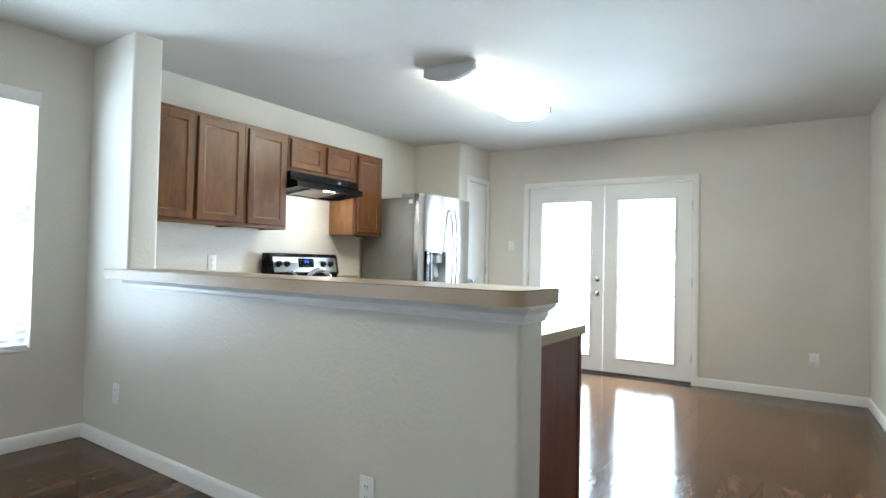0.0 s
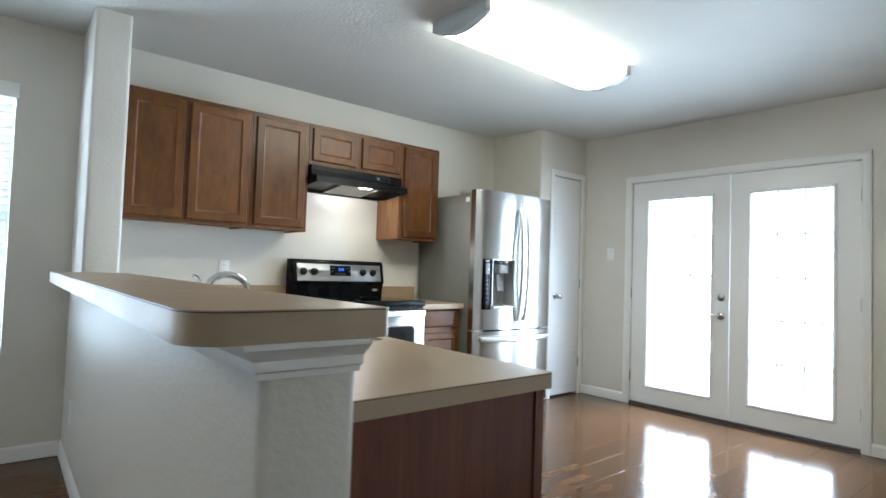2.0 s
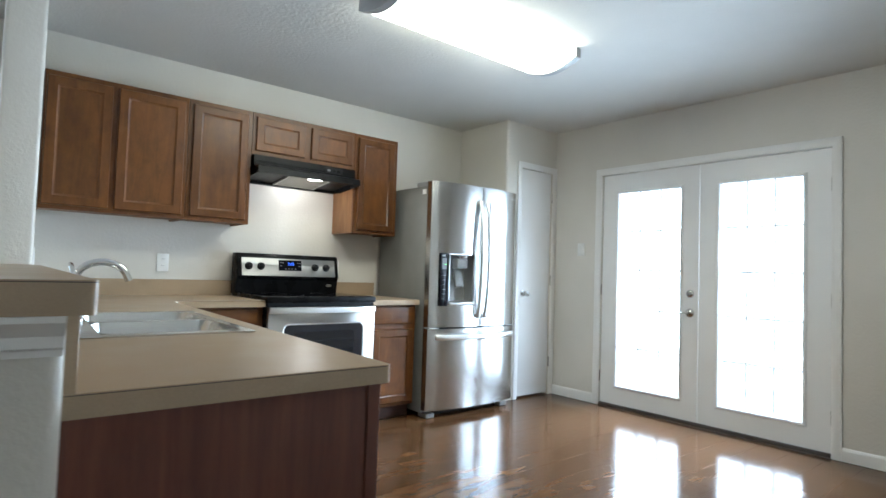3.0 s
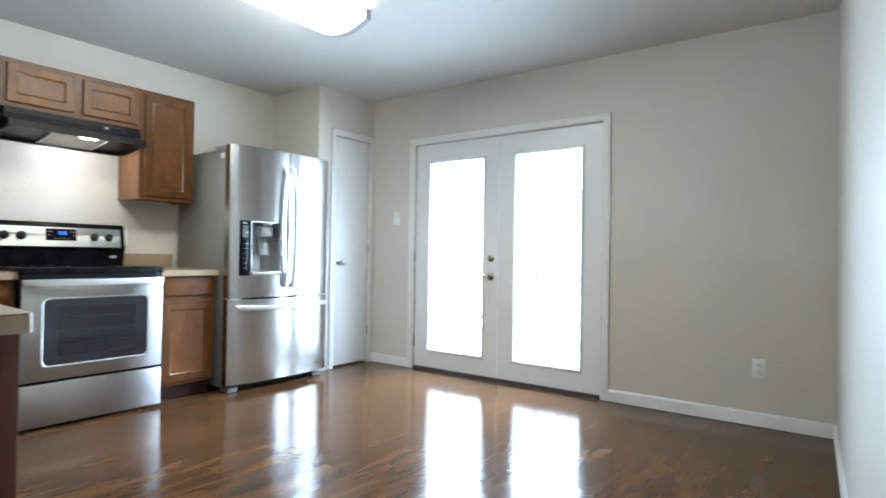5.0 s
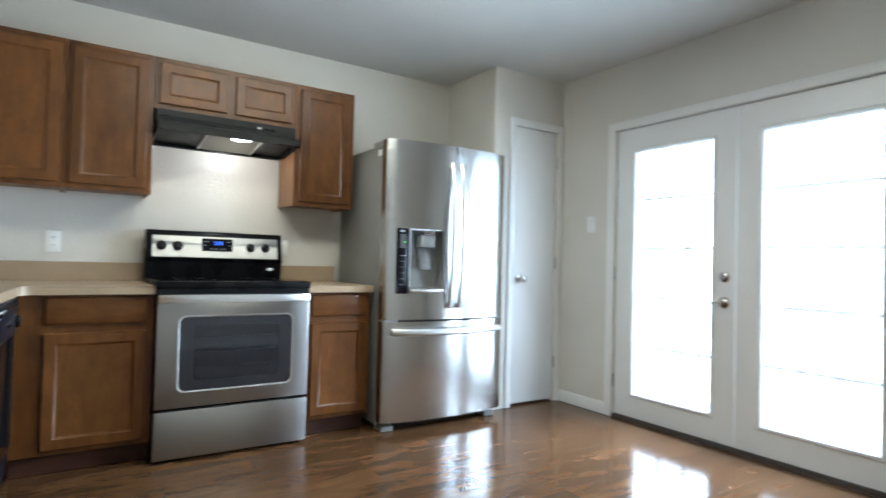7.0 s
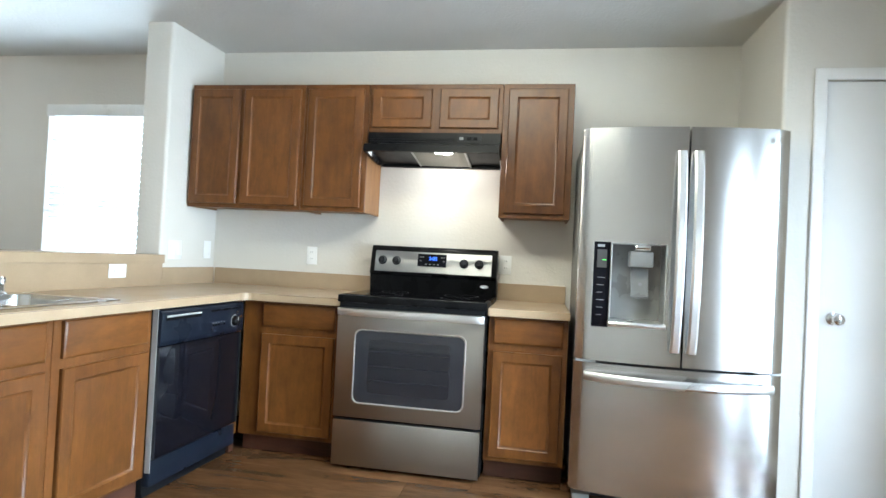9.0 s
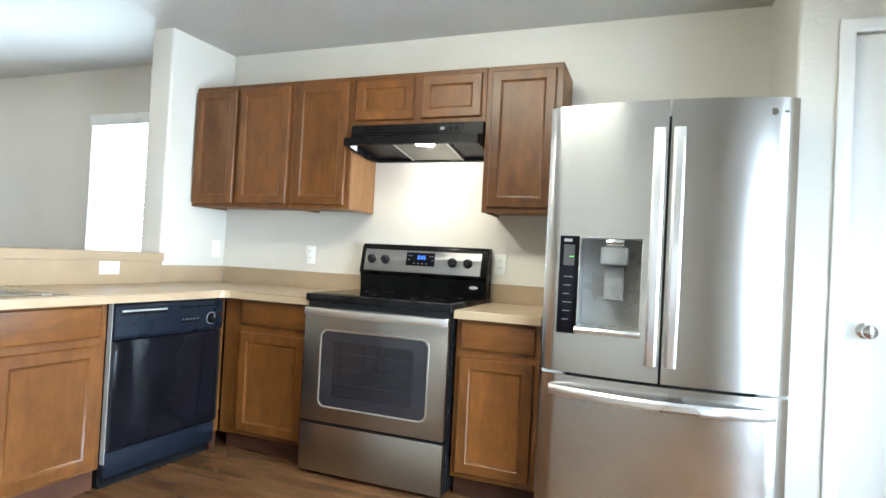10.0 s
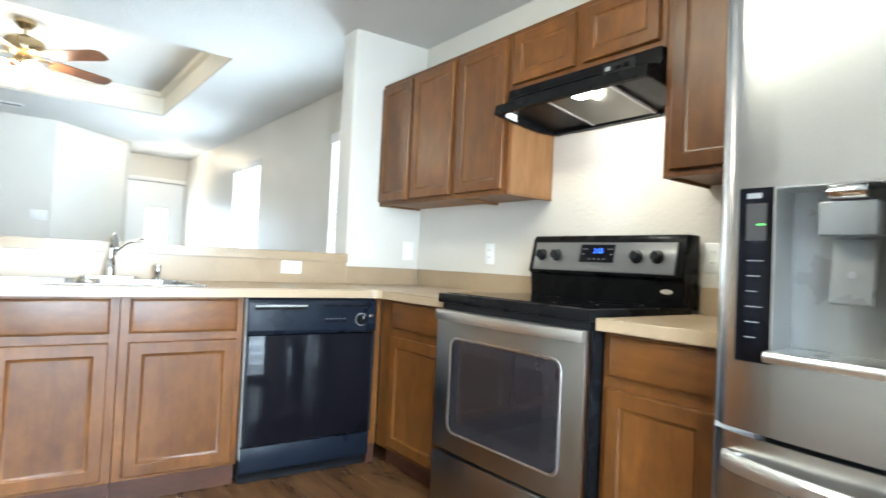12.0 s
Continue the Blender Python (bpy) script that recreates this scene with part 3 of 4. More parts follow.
def window(name, y0, y1):
    win = thing(name, (WX, (y0 + y1) / 2, WZ0), "white vinyl single-hung window in a drywall recess", "window", "living room windows", "structure")
    X0, X1 = WX - 0.125, WX - 0.085
    bm = box(X0, X1, y0, y0 + 0.035, WZ0, WZ1)
    box(X0, X1, y1 - 0.035, y1, WZ0, WZ1, bm=bm)
    box(X0, X1, y0 + 0.035, y1 - 0.035, WZ0, WZ0 + 0.035, bm=bm)
    box(X0, X1, y0 + 0.035, y1 - 0.035, WZ1 - 0.035, WZ1, bm=bm)
    part("window_frame", bm, WHITEP, win, smooth=False)
    zm = 1.33
    part("meeting_rail", box(X0 + 0.004, X1 + 0.006, y0 + 0.035, y1 - 0.035, zm - 0.02, zm + 0.02), WHITEP, win, smooth=False)
    for za, zb in ((WZ0 + 0.035, zm - 0.02), (zm + 0.02, WZ1 - 0.035)):
        p = part("pane", box(X0 + 0.014, X0 + 0.019, y0 + 0.035, y1 - 0.035, za, zb), PANE, win, "clear glass", False)
        p.visible_shadow = False
    part("window_sill", box(WX - 0.084, WX + 0.012, y0 + 0.001, y1 - 0.001, WZ0 + 0.001, WZ0 + 0.016, 0.004), TRIM, win)
    return win


def blind(y0, y1):
    b = thing("window_blind", (WX, (y0 + y1) / 2, WZ1), "white slatted blind lowered over the window", "blind", "living room blinds")
    xc = WX - 0.035
    part("valance", box(WX - 0.004, WX + 0.010, y0 - 0.012, y1 + 0.012, WZ1 - 0.075, WZ1 + 0.008, 0.003), WHITEP, b)
    part("head_rail", box(xc - 0.025, xc + 0.025, y0 + 0.008, y1 - 0.008, WZ1 - 0.05, WZ1 - 0.003), WHITEP, b, smooth=False)
    count = 33
    pitch = (WZ1 - 0.08 - (WZ0 + 0.06)) / (count - 1)
    slat = None
    for i in range(count):
        z = WZ0 + 0.06 + i * pitch
        if slat is None:
            t = radians(40)
            ca, sa = math.cos(t) * 0.024, math.sin(t) * 0.024
            slat = part("slat", extruded([(xc - ca, z - sa), (xc, z + 0.002), (xc + ca, z + sa), (xc, z + 0.0045)], 1, y0 + 0.012, y1 - 0.012), SLAT, b, smooth=False)
            first = z
        else:
            o = slat.copy()
            scene.collection.objects.link(o)
            o.location.z += z - first
    part("bottom_rail", box(xc - 0.025, xc + 0.025, y0 + 0.010, y1 - 0.010, WZ0 + 0.018, WZ0 + 0.036, 0.004), WHITEP, b)
    for y in (y0 + 0.13, y1 - 0.13):
        part("ladder_cord", rod((xc + 0.026, y, WZ0 + 0.03), (xc + 0.026, y, WZ1 - 0.05), 0.0012, 6), WHITEP, b)
    return b


for n, (y0, y1) in enumerate(WIN):
    window("window_%d" % (n + 1), y0, y1)
    blind(y0, y1)

# Ledge on the half wall, and the moulding below it
off_square[0] = SKEW
out = [(-2.862, HS - 0.002), (-2.862, 1.846), *arc(-0.335, 1.916, 0.07, -90, 0, 7), *arc(-0.280, 2.175, 0.01, 0, 90, 3), (-2.862, 2.185)]
structure("ledge", extruded(out, 2, LZ - 0.050, LZ), LAM, "tan laminate bar ledge on the half wall", "ledge")
structure("ledge_seam", extruded([(x + (0.0006 if x > -0.5 else 0), y - (0.0006 if y < 1.9 else 0)) for x, y in out], 2, LZ - 0.0036, LZ - 0.002), SEAM, "dark seam line along the laminate ledge", "trim")


def moulding(prof, pts, name, label):
    bm = bmesh.new()
    loops = []
    for (x, y), (nx, ny) in pts:
        loops.append([bm.verts.new((x + nx * d, y + ny * d, z)) for d, z in prof])
    n = len(prof)
    for lo, hi in zip(loops, loops[1:]):
        for i in range(n):
            bm.faces.new((lo[i], lo[(i + 1) % n], hi[(i + 1) % n], hi[i]))
    bm.faces.new(loops[0])
    bm.faces.new(loops[-1])
    return structure(name, bm, TRIM, label, "trim")


prof = [(d, LZ - 0.0504 - h) for d, h in ((0.0008, 0.060), (0.010, 0.060), (0.012, 0.050), (0.020, 0.046), (0.022, 0.030), (0.034, 0.020), (0.046, 0.009), (0.048, 0.0), (0.0008, 0.0))]
moulding(prof, [((-2.85, HS), (0, -1)), ((HE, HS), (1, -1)), ((HE, HN - 0.004), (1, 0))], "ledge_moulding", "white crown moulding under the bar ledge")
off_square[0] = None
# ---- kitchen cabinets ----
DOOR = [(0.0, 0.001), (0.0, 0.014), (0.004, 0.019), (0.048, 0.019), (0.054, 0.013), (0.062, 0.011)]
FRONT = [(0.0, 0.001), (0.0, 0.013), (0.006, 0.018), (0.012, 0.019)]


def cab_door(parent, u0, u1, w0, w1, axis, at):
    """A framed door with a flat recessed panel."""
    f = facing(axis, at)
    d = part("door", rings_panel(u0, u1, w0, w1, DOOR, f, False), CAB, parent)
    part("door_panel", rings_panel(u0 + 0.0615, u1 - 0.0615, w0 + 0.0615, w1 - 0.0615, [(0.0, 0.002), (0.0, 0.0112)], f), CAB, d, smooth=False)
    return d


def drawer_front(parent, u0, u1, w0, w1, axis, at):
    return part("drawer_front", rings_panel(u0, u1, w0, w1, FRONT, facing(axis, at)), CABX, parent)


UX = -3.07      # face frame of the wall cabinets


def wall_cabinet(y0, y1, z0, z1, doors, label):
    c = thing("wall_cabinet", (WX, (y0 + y1) / 2, z0), label, "cabinet", "wall cabinets")
    part("body", box(WX + 0.001, UX - 0.018, y0 + 0.001, y1 - 0.001, z0 + 0.012, z1 - 0.001), CABIN, c, smooth=False)
    part("face_frame", box(UX - 0.018, UX, y0 + 0.0005, y1 - 0.0005, z0, z1, 0.0015, 1), CAB, c)
    part("side_edge", box(WX + 0.001, UX - 0.018, y0 + 0.001, y0 + 0.013, z0, z0 + 0.012), CABIN, c, smooth=False)
    part("side_edge", box(WX + 0.001, UX - 0.018, y1 - 0.013, y1 - 0.001, z0, z0 + 0.012), CABIN, c, smooth=False)
    for a, b, w0, w1 in doors:
        cab_door(c, a, b, w0, w1, "+x", UX)
    return c


wall_cabinet(2.168, 2.916, 1.367, 2.13, [(2.180, 2.497, 1.392, 2.10), (2.527, 2.893, 1.392, 2.10)], "brown stained wall cabinet with two doors")
wall_cabinet(2.917, 3.32, 1.367, 2.13, [(2.941, 3.290, 1.392, 2.10)], "brown stained wall cabinet with one door")
wall_cabinet(3.321, 4.112, 1.842, 2.13, [(3.345, 3.700, 1.872, 2.10), (3.750, 4.088, 1.872, 2.10)], "short brown wall cabinet above the range hood")
wall_cabinet(4.113, 4.510, 1.367, 2.13, [(4.145, 4.476, 1.392, 2.10)], "narrow brown wall cabinet beside the refrigerator")

BX, PY, CT = -2.77, 2.744, 0.880     # base fronts west run, base fronts peninsula, counter top


def base_cabinet(x0, x1, y0, y1, axis, fronts, label, kick):
    c = thing("base_cabinet", ((x0 + x1) / 2, (y0 + y1) / 2, 0.0), label, "cabinet", "base cabinets")
    if axis == "+x":
        part("body", box(x0, x1 - 0.019, y0 + 0.001, y1 - 0.001, 0.10, CT - 0.041), CABIN, c, smooth=False)
        part("face_frame", box(x1 - 0.019, x1, y0 + 0.0005, y1 - 0.0005, 0.10, CT - 0.0405, 0.0015, 1), CAB, c)
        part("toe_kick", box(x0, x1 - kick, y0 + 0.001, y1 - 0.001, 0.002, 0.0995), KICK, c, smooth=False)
        at = x1
    else:
        part("body", box(x0 + 0.001, x1 - 0.001, y0, y1 - 0.019, 0.10, CT - 0.205), CABIN, c, smooth=False)
        part("face_frame", box(x0 + 0.0005, x1 - 0.0005, y1 - 0.019, y1, 0.10, CT - 0.0405, 0.0015, 1), CAB, c)
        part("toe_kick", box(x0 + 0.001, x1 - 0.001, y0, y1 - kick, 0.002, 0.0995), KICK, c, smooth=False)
        at = y1
    for kind, a, b, w0, w1 in fronts:
        (cab_door if kind == "d" else drawer_front)(c, a, b, w0, w1, axis, at)
    return c


base_cabinet(WX + 0.001, BX, 2.758, 3.326, "+x", [("w", 2.875, 3.292, 0.700, 0.828), ("d", 2.875, 3.292, 0.125, 0.660)], "brown base cabinet in the corner beside the range", 0.06)
base_cabinet(WX + 0.001, BX, 4.116, 4.516, "+x", [("w", 4.142, 4.490, 0.700, 0.828), ("d", 4.142, 4.490, 0.125, 0.660)], "narrow brown base cabinet between range and refrigerator", 0.06)
off_square[0] = SKEW_UNITS
base_cabinet(-2.086, -1.606, HN + 0.002, PY, "+y", [("w", -2.055, -1.640, 0.690, 0.828), ("d", -2.055, -1.640, 0.115, 0.655)], "brown base cabinet beside the dishwasher", 0.03)
base_cabinet(-1.605, -0.775, HN + 0.002, PY, "+y", [("w", -1.570, -1.205, 0.690, 0.828), ("w", -1.175, -0.810, 0.690, 0.828), ("d", -1.570, -1.205, 0.115, 0.655), ("d", -1.175, -0.810, 0.115, 0.655)], "brown double-door sink base cabinet", 0.03)
base_cabinet(-0.774, -0.414, HN + 0.002, PY, "+y", [("w", -0.745, -0.444, 0.690, 0.828), ("d", -0.745, -0.444, 0.115, 0.655)], "brown base cabinet at the peninsula's end", 0.03)
ep = thing("end_panel", (-0.36, 2.4, 0), "dark reddish-brown wooden panel closing the peninsula", "panel")
part("board", box(-0.413, -0.395, HN + 0.001, 2.770, 0.003, CT - 0.0405, 0.001, 1), PANEL, ep)
part("edge_strip", box(-0.3945, -0.390, 2.742, 2.774, 0.003, CT - 0.0405, 0.001, 1), PANEL, ep)
cp = thing("corner_filler", (-2.76, 2.72, 0), "brown filler post between dishwasher and corner cabinet", "panel")
part("post", box(-2.770, -2.728, PY - 0.02, PY + 0.006, 0.10, CT - 0.0405, 0.001, 1), CAB, cp)
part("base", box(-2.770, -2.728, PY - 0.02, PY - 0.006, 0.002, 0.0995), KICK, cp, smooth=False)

off_square[0] = None
# Worktop with the sink cut-out, backsplashes
SX0, SX1, SY0, SY1 = -1.91, -1.11, 2.225, 2.700
top = thing("worktop", (-2.4, 2.4, CT), "tan laminate worktop with square edges", "worktop")
T0 = CT - 0.04
FY = 2.792
part("slab", extruded([(-2.726, FY + 0.05), (-2.726, 3.328), (WX + 0.022, 3.328), (WX + 0.022, HN + 0.048), (-2.726, HN + 0.021)], 2, T0, CT), LAM, top, smooth=False)
part("slab", box(WX + 0.022, -2.725, 4.112, 4.520, T0, CT, 0.002, 1), LAM, top)
part("edge_seam", box(-2.7259, -2.7254, 2.87, 3.326, CT - 0.0036, CT - 0.0022), SEAM, top, smooth=False)
off_square[0] = SKEW_UNITS
bm = extruded([(-2.7255, HN + 0.022), (SX0, HN + 0.022), (SX0, FY), (-2.675, FY), *arc(-2.675, FY + 0.05, 0.0502, 270, 180, 5)], 2, T0, CT)
extruded([(SX1, HN + 0.022), (-0.375, HN + 0.022), *arc(-0.385, FY - 0.010, 0.010, 0, 90, 3), (SX1, FY)], 2, T0, CT, bm=bm)
box(SX0, SX1, HN + 0.022, SY0, T0, CT, bm=bm)
box(SX0, SX1, SY1, FY, T0, CT, bm=bm)
part("slab", bm, LAM, top, smooth=False)
part("edge_seam", box(-2.66, -0.387, FY + 0.0002, FY + 0.0006, CT - 0.0036, CT - 0.0022), SEAM, top, smooth=False)
part("edge_seam", box(-0.3749, -0.3744, HN + 0.03, FY - 0.012, CT - 0.0036, CT - 0.0022), SEAM, top, smooth=False)
off_square[0] = None
bs = thing("backsplash", (WX, 3.0, CT), "tan laminate backsplash strip behind the worktop", "backsplash")
part("strip", box(WX + 0.001, WX + 0.021, HN + 0.048, 3.329, CT - 0.03, CT + 0.105, 0.002, 1), LAM, bs)
part("strip", box(WX + 0.001, WX + 0.021, 4.110, 4.52, CT - 0.03, CT + 0.105, 0.002, 1), LAM, bs)
off_square[0] = SKEW
part("strip", box(WX + 0.022, -2.862, HN + 0.001, HN + 0.021, CT - 0.03, CT + 0.105, 0.002, 1), LAM, bs)
part("strip", box(-2.861, -0.377, HN + 0.001, HN + 0.021, CT - 0.03, LZ - 0.0505, 0.001, 1), LAM, bs)

# Sink
off_square[0] = SKEW_UNITS
sink = thing("kitchen_sink", (-1.51, 2.43, CT), "double-bowl stainless steel drop-in sink", "sink")
RIM = CT + 0.006
bowls = ((-1.885, -1.525), (-1.495, -1.135))
bm = bmesh.new()
X = [SX0 - 0.022, bowls[0][0], bowls[0][1], bowls[1][0], bowls[1][1], SX1 + 0.022]
box(X[0], X[5], SY0 - 0.022, SY0 + 0.075, CT + 0.0006, RIM, 0.002, 1, bm)
box(X[0], X[5], SY1 - 0.012, SY1 + 0.022, CT + 0.0006, RIM, 0.002, 1, bm)
for a, b in ((X[0], X[1]), (X[2], X[3]), (X[4], X[5])):
    box(a, b, SY0 + 0.075, SY1 - 0.012, CT + 0.0006, RIM, bm=bm)
part("rim", bm, SINKM, sink, smooth=False)
for a, b in bowls:
    bm = bmesh.new()
    loops = []
    for z, inset in ((RIM - 0.0005, 0.0), (CT - 0.02, 0.004), (CT - 0.13, 0.012), (CT - 0.165, 0.03), (CT - 0.172, 0.06)):
        loops.append([bm.verts.new((x, y, z)) for x, y in rounded(a + inset, b - inset, SY0 + 0.075 + inset, SY1 - 0.012 - inset, 0.055)])
    for lo, hi in zip(loops, loops[1:]):
        n = len(lo)
        for i in range(n):
            bm.faces.new((lo[i], lo[(i + 1) % n], hi[(i + 1) % n], hi[i]))
    bm.faces.new(loops[-1])
    bowl = part("bowl", bm, SINKM, sink)
    part("drain", lathe([(0.0, 0.0), (0.043, 0.0), (0.045, 0.003), (0.03, 0.004), (0.0, 0.001)], ((a + b) / 2, 2.44, CT - 0.1715)), CHROME, bowl)
tap = thing("kitchen_faucet", (-1.62, 2.262, RIM), "chrome gooseneck kitchen faucet with a side lever", "faucet")
part("base_plate", extruded(rounded(-1.74, -1.50, 2.235, 2.289, 0.026), 2, RIM + 0.0004, RIM + 0.012, 0.003), CHROME, tap)
part("body", lathe([(0.026, 0.0), (0.026, 0.05), (0.021, 0.065), (0.017, 0.085)], (-1.62, 2.262, RIM + 0.012)), CHROME, tap)
neck = [(-1.62, 2.262, RIM + 0.09), (-1.62, 2.264, RIM + 0.13)]
neck += [(-1.62, 2.342 - 0.078 * math.cos(radians(a)), RIM + 0.14 + 0.06 * math.sin(radians(a))) for a in range(0, 160, 12)]
neck += [(-1.62, 2.427, RIM + 0.135)]
part("spout", tube(neck, 0.0125, 14), CHROME, tap)
part("lever", tube([(-1.62, 2.262, RIM + 0.085), (-1.645, 2.259, RIM + 0.13), (-1.68, 2.257, RIM + 0.165), (-1.73, 2.255, RIM + 0.188), (-1.765, 2.255, RIM + 0.190)], 0.008, 10, flat=0.7), CHROME, tap)
spray = thing("sink_sprayer", (-1.82, 2.267, RIM), "short chrome side sprayer beside the faucet", "faucet")
part("collar", lathe([(0.024, 0.0), (0.024, 0.006), (0.016, 0.012)], (-1.82, 2.267, RIM + 0.0004)), CHROME, spray)
part("head", lathe([(0.013, 0.012), (0.015, 0.035), (0.018, 0.062), (0.014, 0.070)], (-1.82, 2.267, RIM + 0.0004)), CHROME, spray)

# ---- dishwasher ----
dw = thing("dishwasher", (-2.405, 2.45, 0), "black built-in dishwasher with a glossy door", "dishwasher")
D0, D1 = -2.722, -2.092
part("tub", box(D0 + 0.004, D1 - 0.004, HN + 0.03, 2.7310, 0.02, 0.838), BLACKM, dw, smooth=False)
ctl = part("control_panel", extruded([(2.7320, 0.672), (2.7830, 0.672), (2.7880, 0.690), (2.7880, 0.815), (2.7810, 0.830), (2.7320, 0.834)], 0, D0, D1, 0.002), DWPANEL, dw)
part("handle_recess", box(-2.36, -2.12, 2.7860, 2.7895, 0.783, 0.806), BLACK, ctl, smooth=False)
part("handle_lip", box(-2.36, -2.12, 2.7896, 2.7950, 0.797, 0.806, 0.002, 1), GREYP, ctl)
part("latch_slot", box(-2.69, -2.44, 2.7882, 2.7890, 0.797, 0.806), BLACK, ctl, smooth=False)
dial = part("dial", lathe([(0.028, 0.0013), (0.027, 0.005), (0.024, 0.020), (0.0, 0.022)], (-2.640, 2.7882, 0.735), (0, 1, 0)), BLACK, ctl)
part("dial_ring", lathe([(0.032, 0.0), (0.032, 0.0010), (0.0, 0.0011)], (-2.640, 2.7882, 0.735), (0, 1, 0)), PRINT, dial, "pale printed ring")
part("dial_mark", box(-2.643, -2.637, 2.8105, 2.8112, 0.738, 0.756), PRINT, dial, smooth=False)
for i in range(5):
    part("button", box(-2.555 + 0.022 * i, -2.542 + 0.022 * i, 2.7882, 2.7900, 0.724, 0.733), BLACK, ctl, smooth=False)
    part("button_print", box(-2.554 + 0.022 * i, -2.544 + 0.022 * i, 2.7882, 2.7886, 0.738, 0.7415), PRINT, ctl, smooth=False)
part("badge", extruded([(x, z) for x, z in [(-2.697 + 0.016 * math.cos(a), 0.752 + 0.007 * math.sin(a)) for a in [6.28318 * k / 16 for k in range(16)]]], 1, 2.7882, 2.7896), CHROME, ctl, "small oval metal badge")
part("door", box(D0, D1, 2.7320, 2.7760, 0.175, 0.668, 0.004), BLACKG, dw, "glossy black door")
part("door_trim", box(D0, D0 + 0.012, 2.7762, 2.7800, 0.178, 0.666), BLACKM, dw, smooth=False)
part("door_trim", box(D1 - 0.012, D1, 2.7762, 2.7800, 0.178, 0.666), BLACKM, dw, smooth=False)
part("access_panel", box(D0, D1, 2.7310, 2.7690, 0.058, 0.168, 0.003), DWPANEL, dw)
part("kick_plate", box(D0 + 0.01, D1 - 0.01, 2.69, 2.7310, 0.003, 0.090), BLACKM, dw, smooth=False)
part("top_strip", box(D0 + 0.002, D1, 2.7660, 2.7840, 0.8405, 0.8485), HANDLEM, dw, "bright metal strip")
part("side_strip", box(D1 + 0.0005, D1 + 0.0030, 2.7470, 2.7730, 0.12, 0.835), GREYP, dw, "pale side strip")

off_square[0] = None
# ---- range ----
rg = thing("range", (-3.0, 3.72, 0), "stainless steel electric range with black glass cooktop", "range")
R0, R1, RX = 3.326, 4.106, -2.725
YM = (R0 + R1) / 2
part("body", box(WX + 0.03, RX, R0, R1, 0.025, 0.866), BLACK, rg, smooth=False)
for y in (R0 + 0.05, R1 - 0.05):
    for x in (RX - 0.06, WX + 0.1):
        part("foot", rod((x, y, 0.001), (x, y, 0.03), 0.018), BLACKM, rg)
part("cooktop", box(WX + 0.06, RX + 0.030, R0 - 0.004, R1 + 0.004, 0.8665, 0.905, 0.005, 2), BLACK, rg)
hob = part("cooktop_glass", box(WX + 0.13, RX - 0.005, R0 + 0.012, R1 - 0.012, 0.9052, 0.9075, 0.001, 1), BLACKG, rg)
for bx, by, br in ((-3.10, 3.53, 0.08), (-3.10, 3.92, 0.10), (-2.86, 3.53, 0.10), (-2.86, 3.92, 0.08)):
    ring = bmesh.new()
    for k in range(40):
        a, b = 6.28318 * k / 40, 6.28318 * (k + 1) / 40
        q = [ring.verts.new((bx + r * math.cos(t), by + r * math.sin(t), 0.9079)) for r, t in ((br, a), (br, b), (br - 0.003, b), (br - 0.003, a))]
        ring.faces.new(q)
    part("burner_ring", ring, OVENRACK, hob)
part("vent_gap", box(RX + 0.0005, RX + 0.012, R0 + 0.01, R1 - 0.01, 0.840, 0.866), BLACKM, rg, smooth=False)
# Oven door with a rounded window
dr = part("oven_door", box(RX + 0.001, RX + 0.035, R0 + 0.004, R1 - 0.004, 0.272, 0.838, 0.004), STEELH, rg, "brushed stainless oven door")
fr = bmesh.new()
loops = [[fr.verts.new((RX + h, y, z)) for y, z in rounded(3.432 + i, 4.008 - i, 0.352 + i, 0.728 - i, 0.035 - i * 0.5, 5)] for i, h in ((-0.006, 0.0352), (-0.005, 0.0380), (0.0, 0.0380), (0.003, 0.0362))]
for lo, hi in zip(loops, loops[1:]):
    n = len(lo)
    for i in range(n):
        fr.faces.new((lo[i], lo[(i + 1) % n], hi[(i + 1) % n], hi[i]))
part("window_trim", fr, HANDLEM, dr)
glass = part("window_glass", extruded(rounded(3.430, 4.010, 0.350, 0.730, 0.035, 5), 0, RX + 0.0352, RX + 0.0366), OVENGLASS, dr, "dark tinted oven glass")
part("window_screen", extruded(rounded(3.505, 3.935, 0.405, 0.68, 0.02, 4), 0, RX + 0.0367, RX + 0.0370), OVENDARK, glass, "darker middle of the oven glass")
for z in (0.47, 0.545, 0.62):
    part("rack_line", box(RX + 0.0371, RX + 0.0373, 3.515, 3.925, z, z + 0.004), OVENGLASS, glass, smooth=False)
hb = [(RX + 0.040 + 0.046 * math.sin(math.pi * k / 24) ** 0.6, R0 + 0.006 + (R1 - R0 - 0.012) * k / 24, 0.820) for k in range(25)]
bm = bmesh.new()
loops = []
for x, y, z in hb:
    loops.append([bm.verts.new((x + dx, y, z + dz)) for dx, dz in ((-0.006, -0.019), (0.005, -0.018), (0.008, 0.0), (0.005, 0.018), (-0.006, 0.019))])
for lo, hi in zip(loops, loops[1:]):
    for i in range(5):
        bm.faces.new((lo[i], lo[(i + 1) % 5], hi[(i + 1) % 5], hi[i]))
bm.faces.new(loops[0])
bm.faces.new(loops[-1])
hd = part("oven_handle", bm, HANDLEM, dr, "bowed metal handle")
for y in (R0 + 0.03, R1 - 0.03):
    part("handle_post", box(RX + 0.034, RX + 0.052, y - 0.012, y + 0.012, 0.798, 0.826, 0.003), HANDLEM, hd)
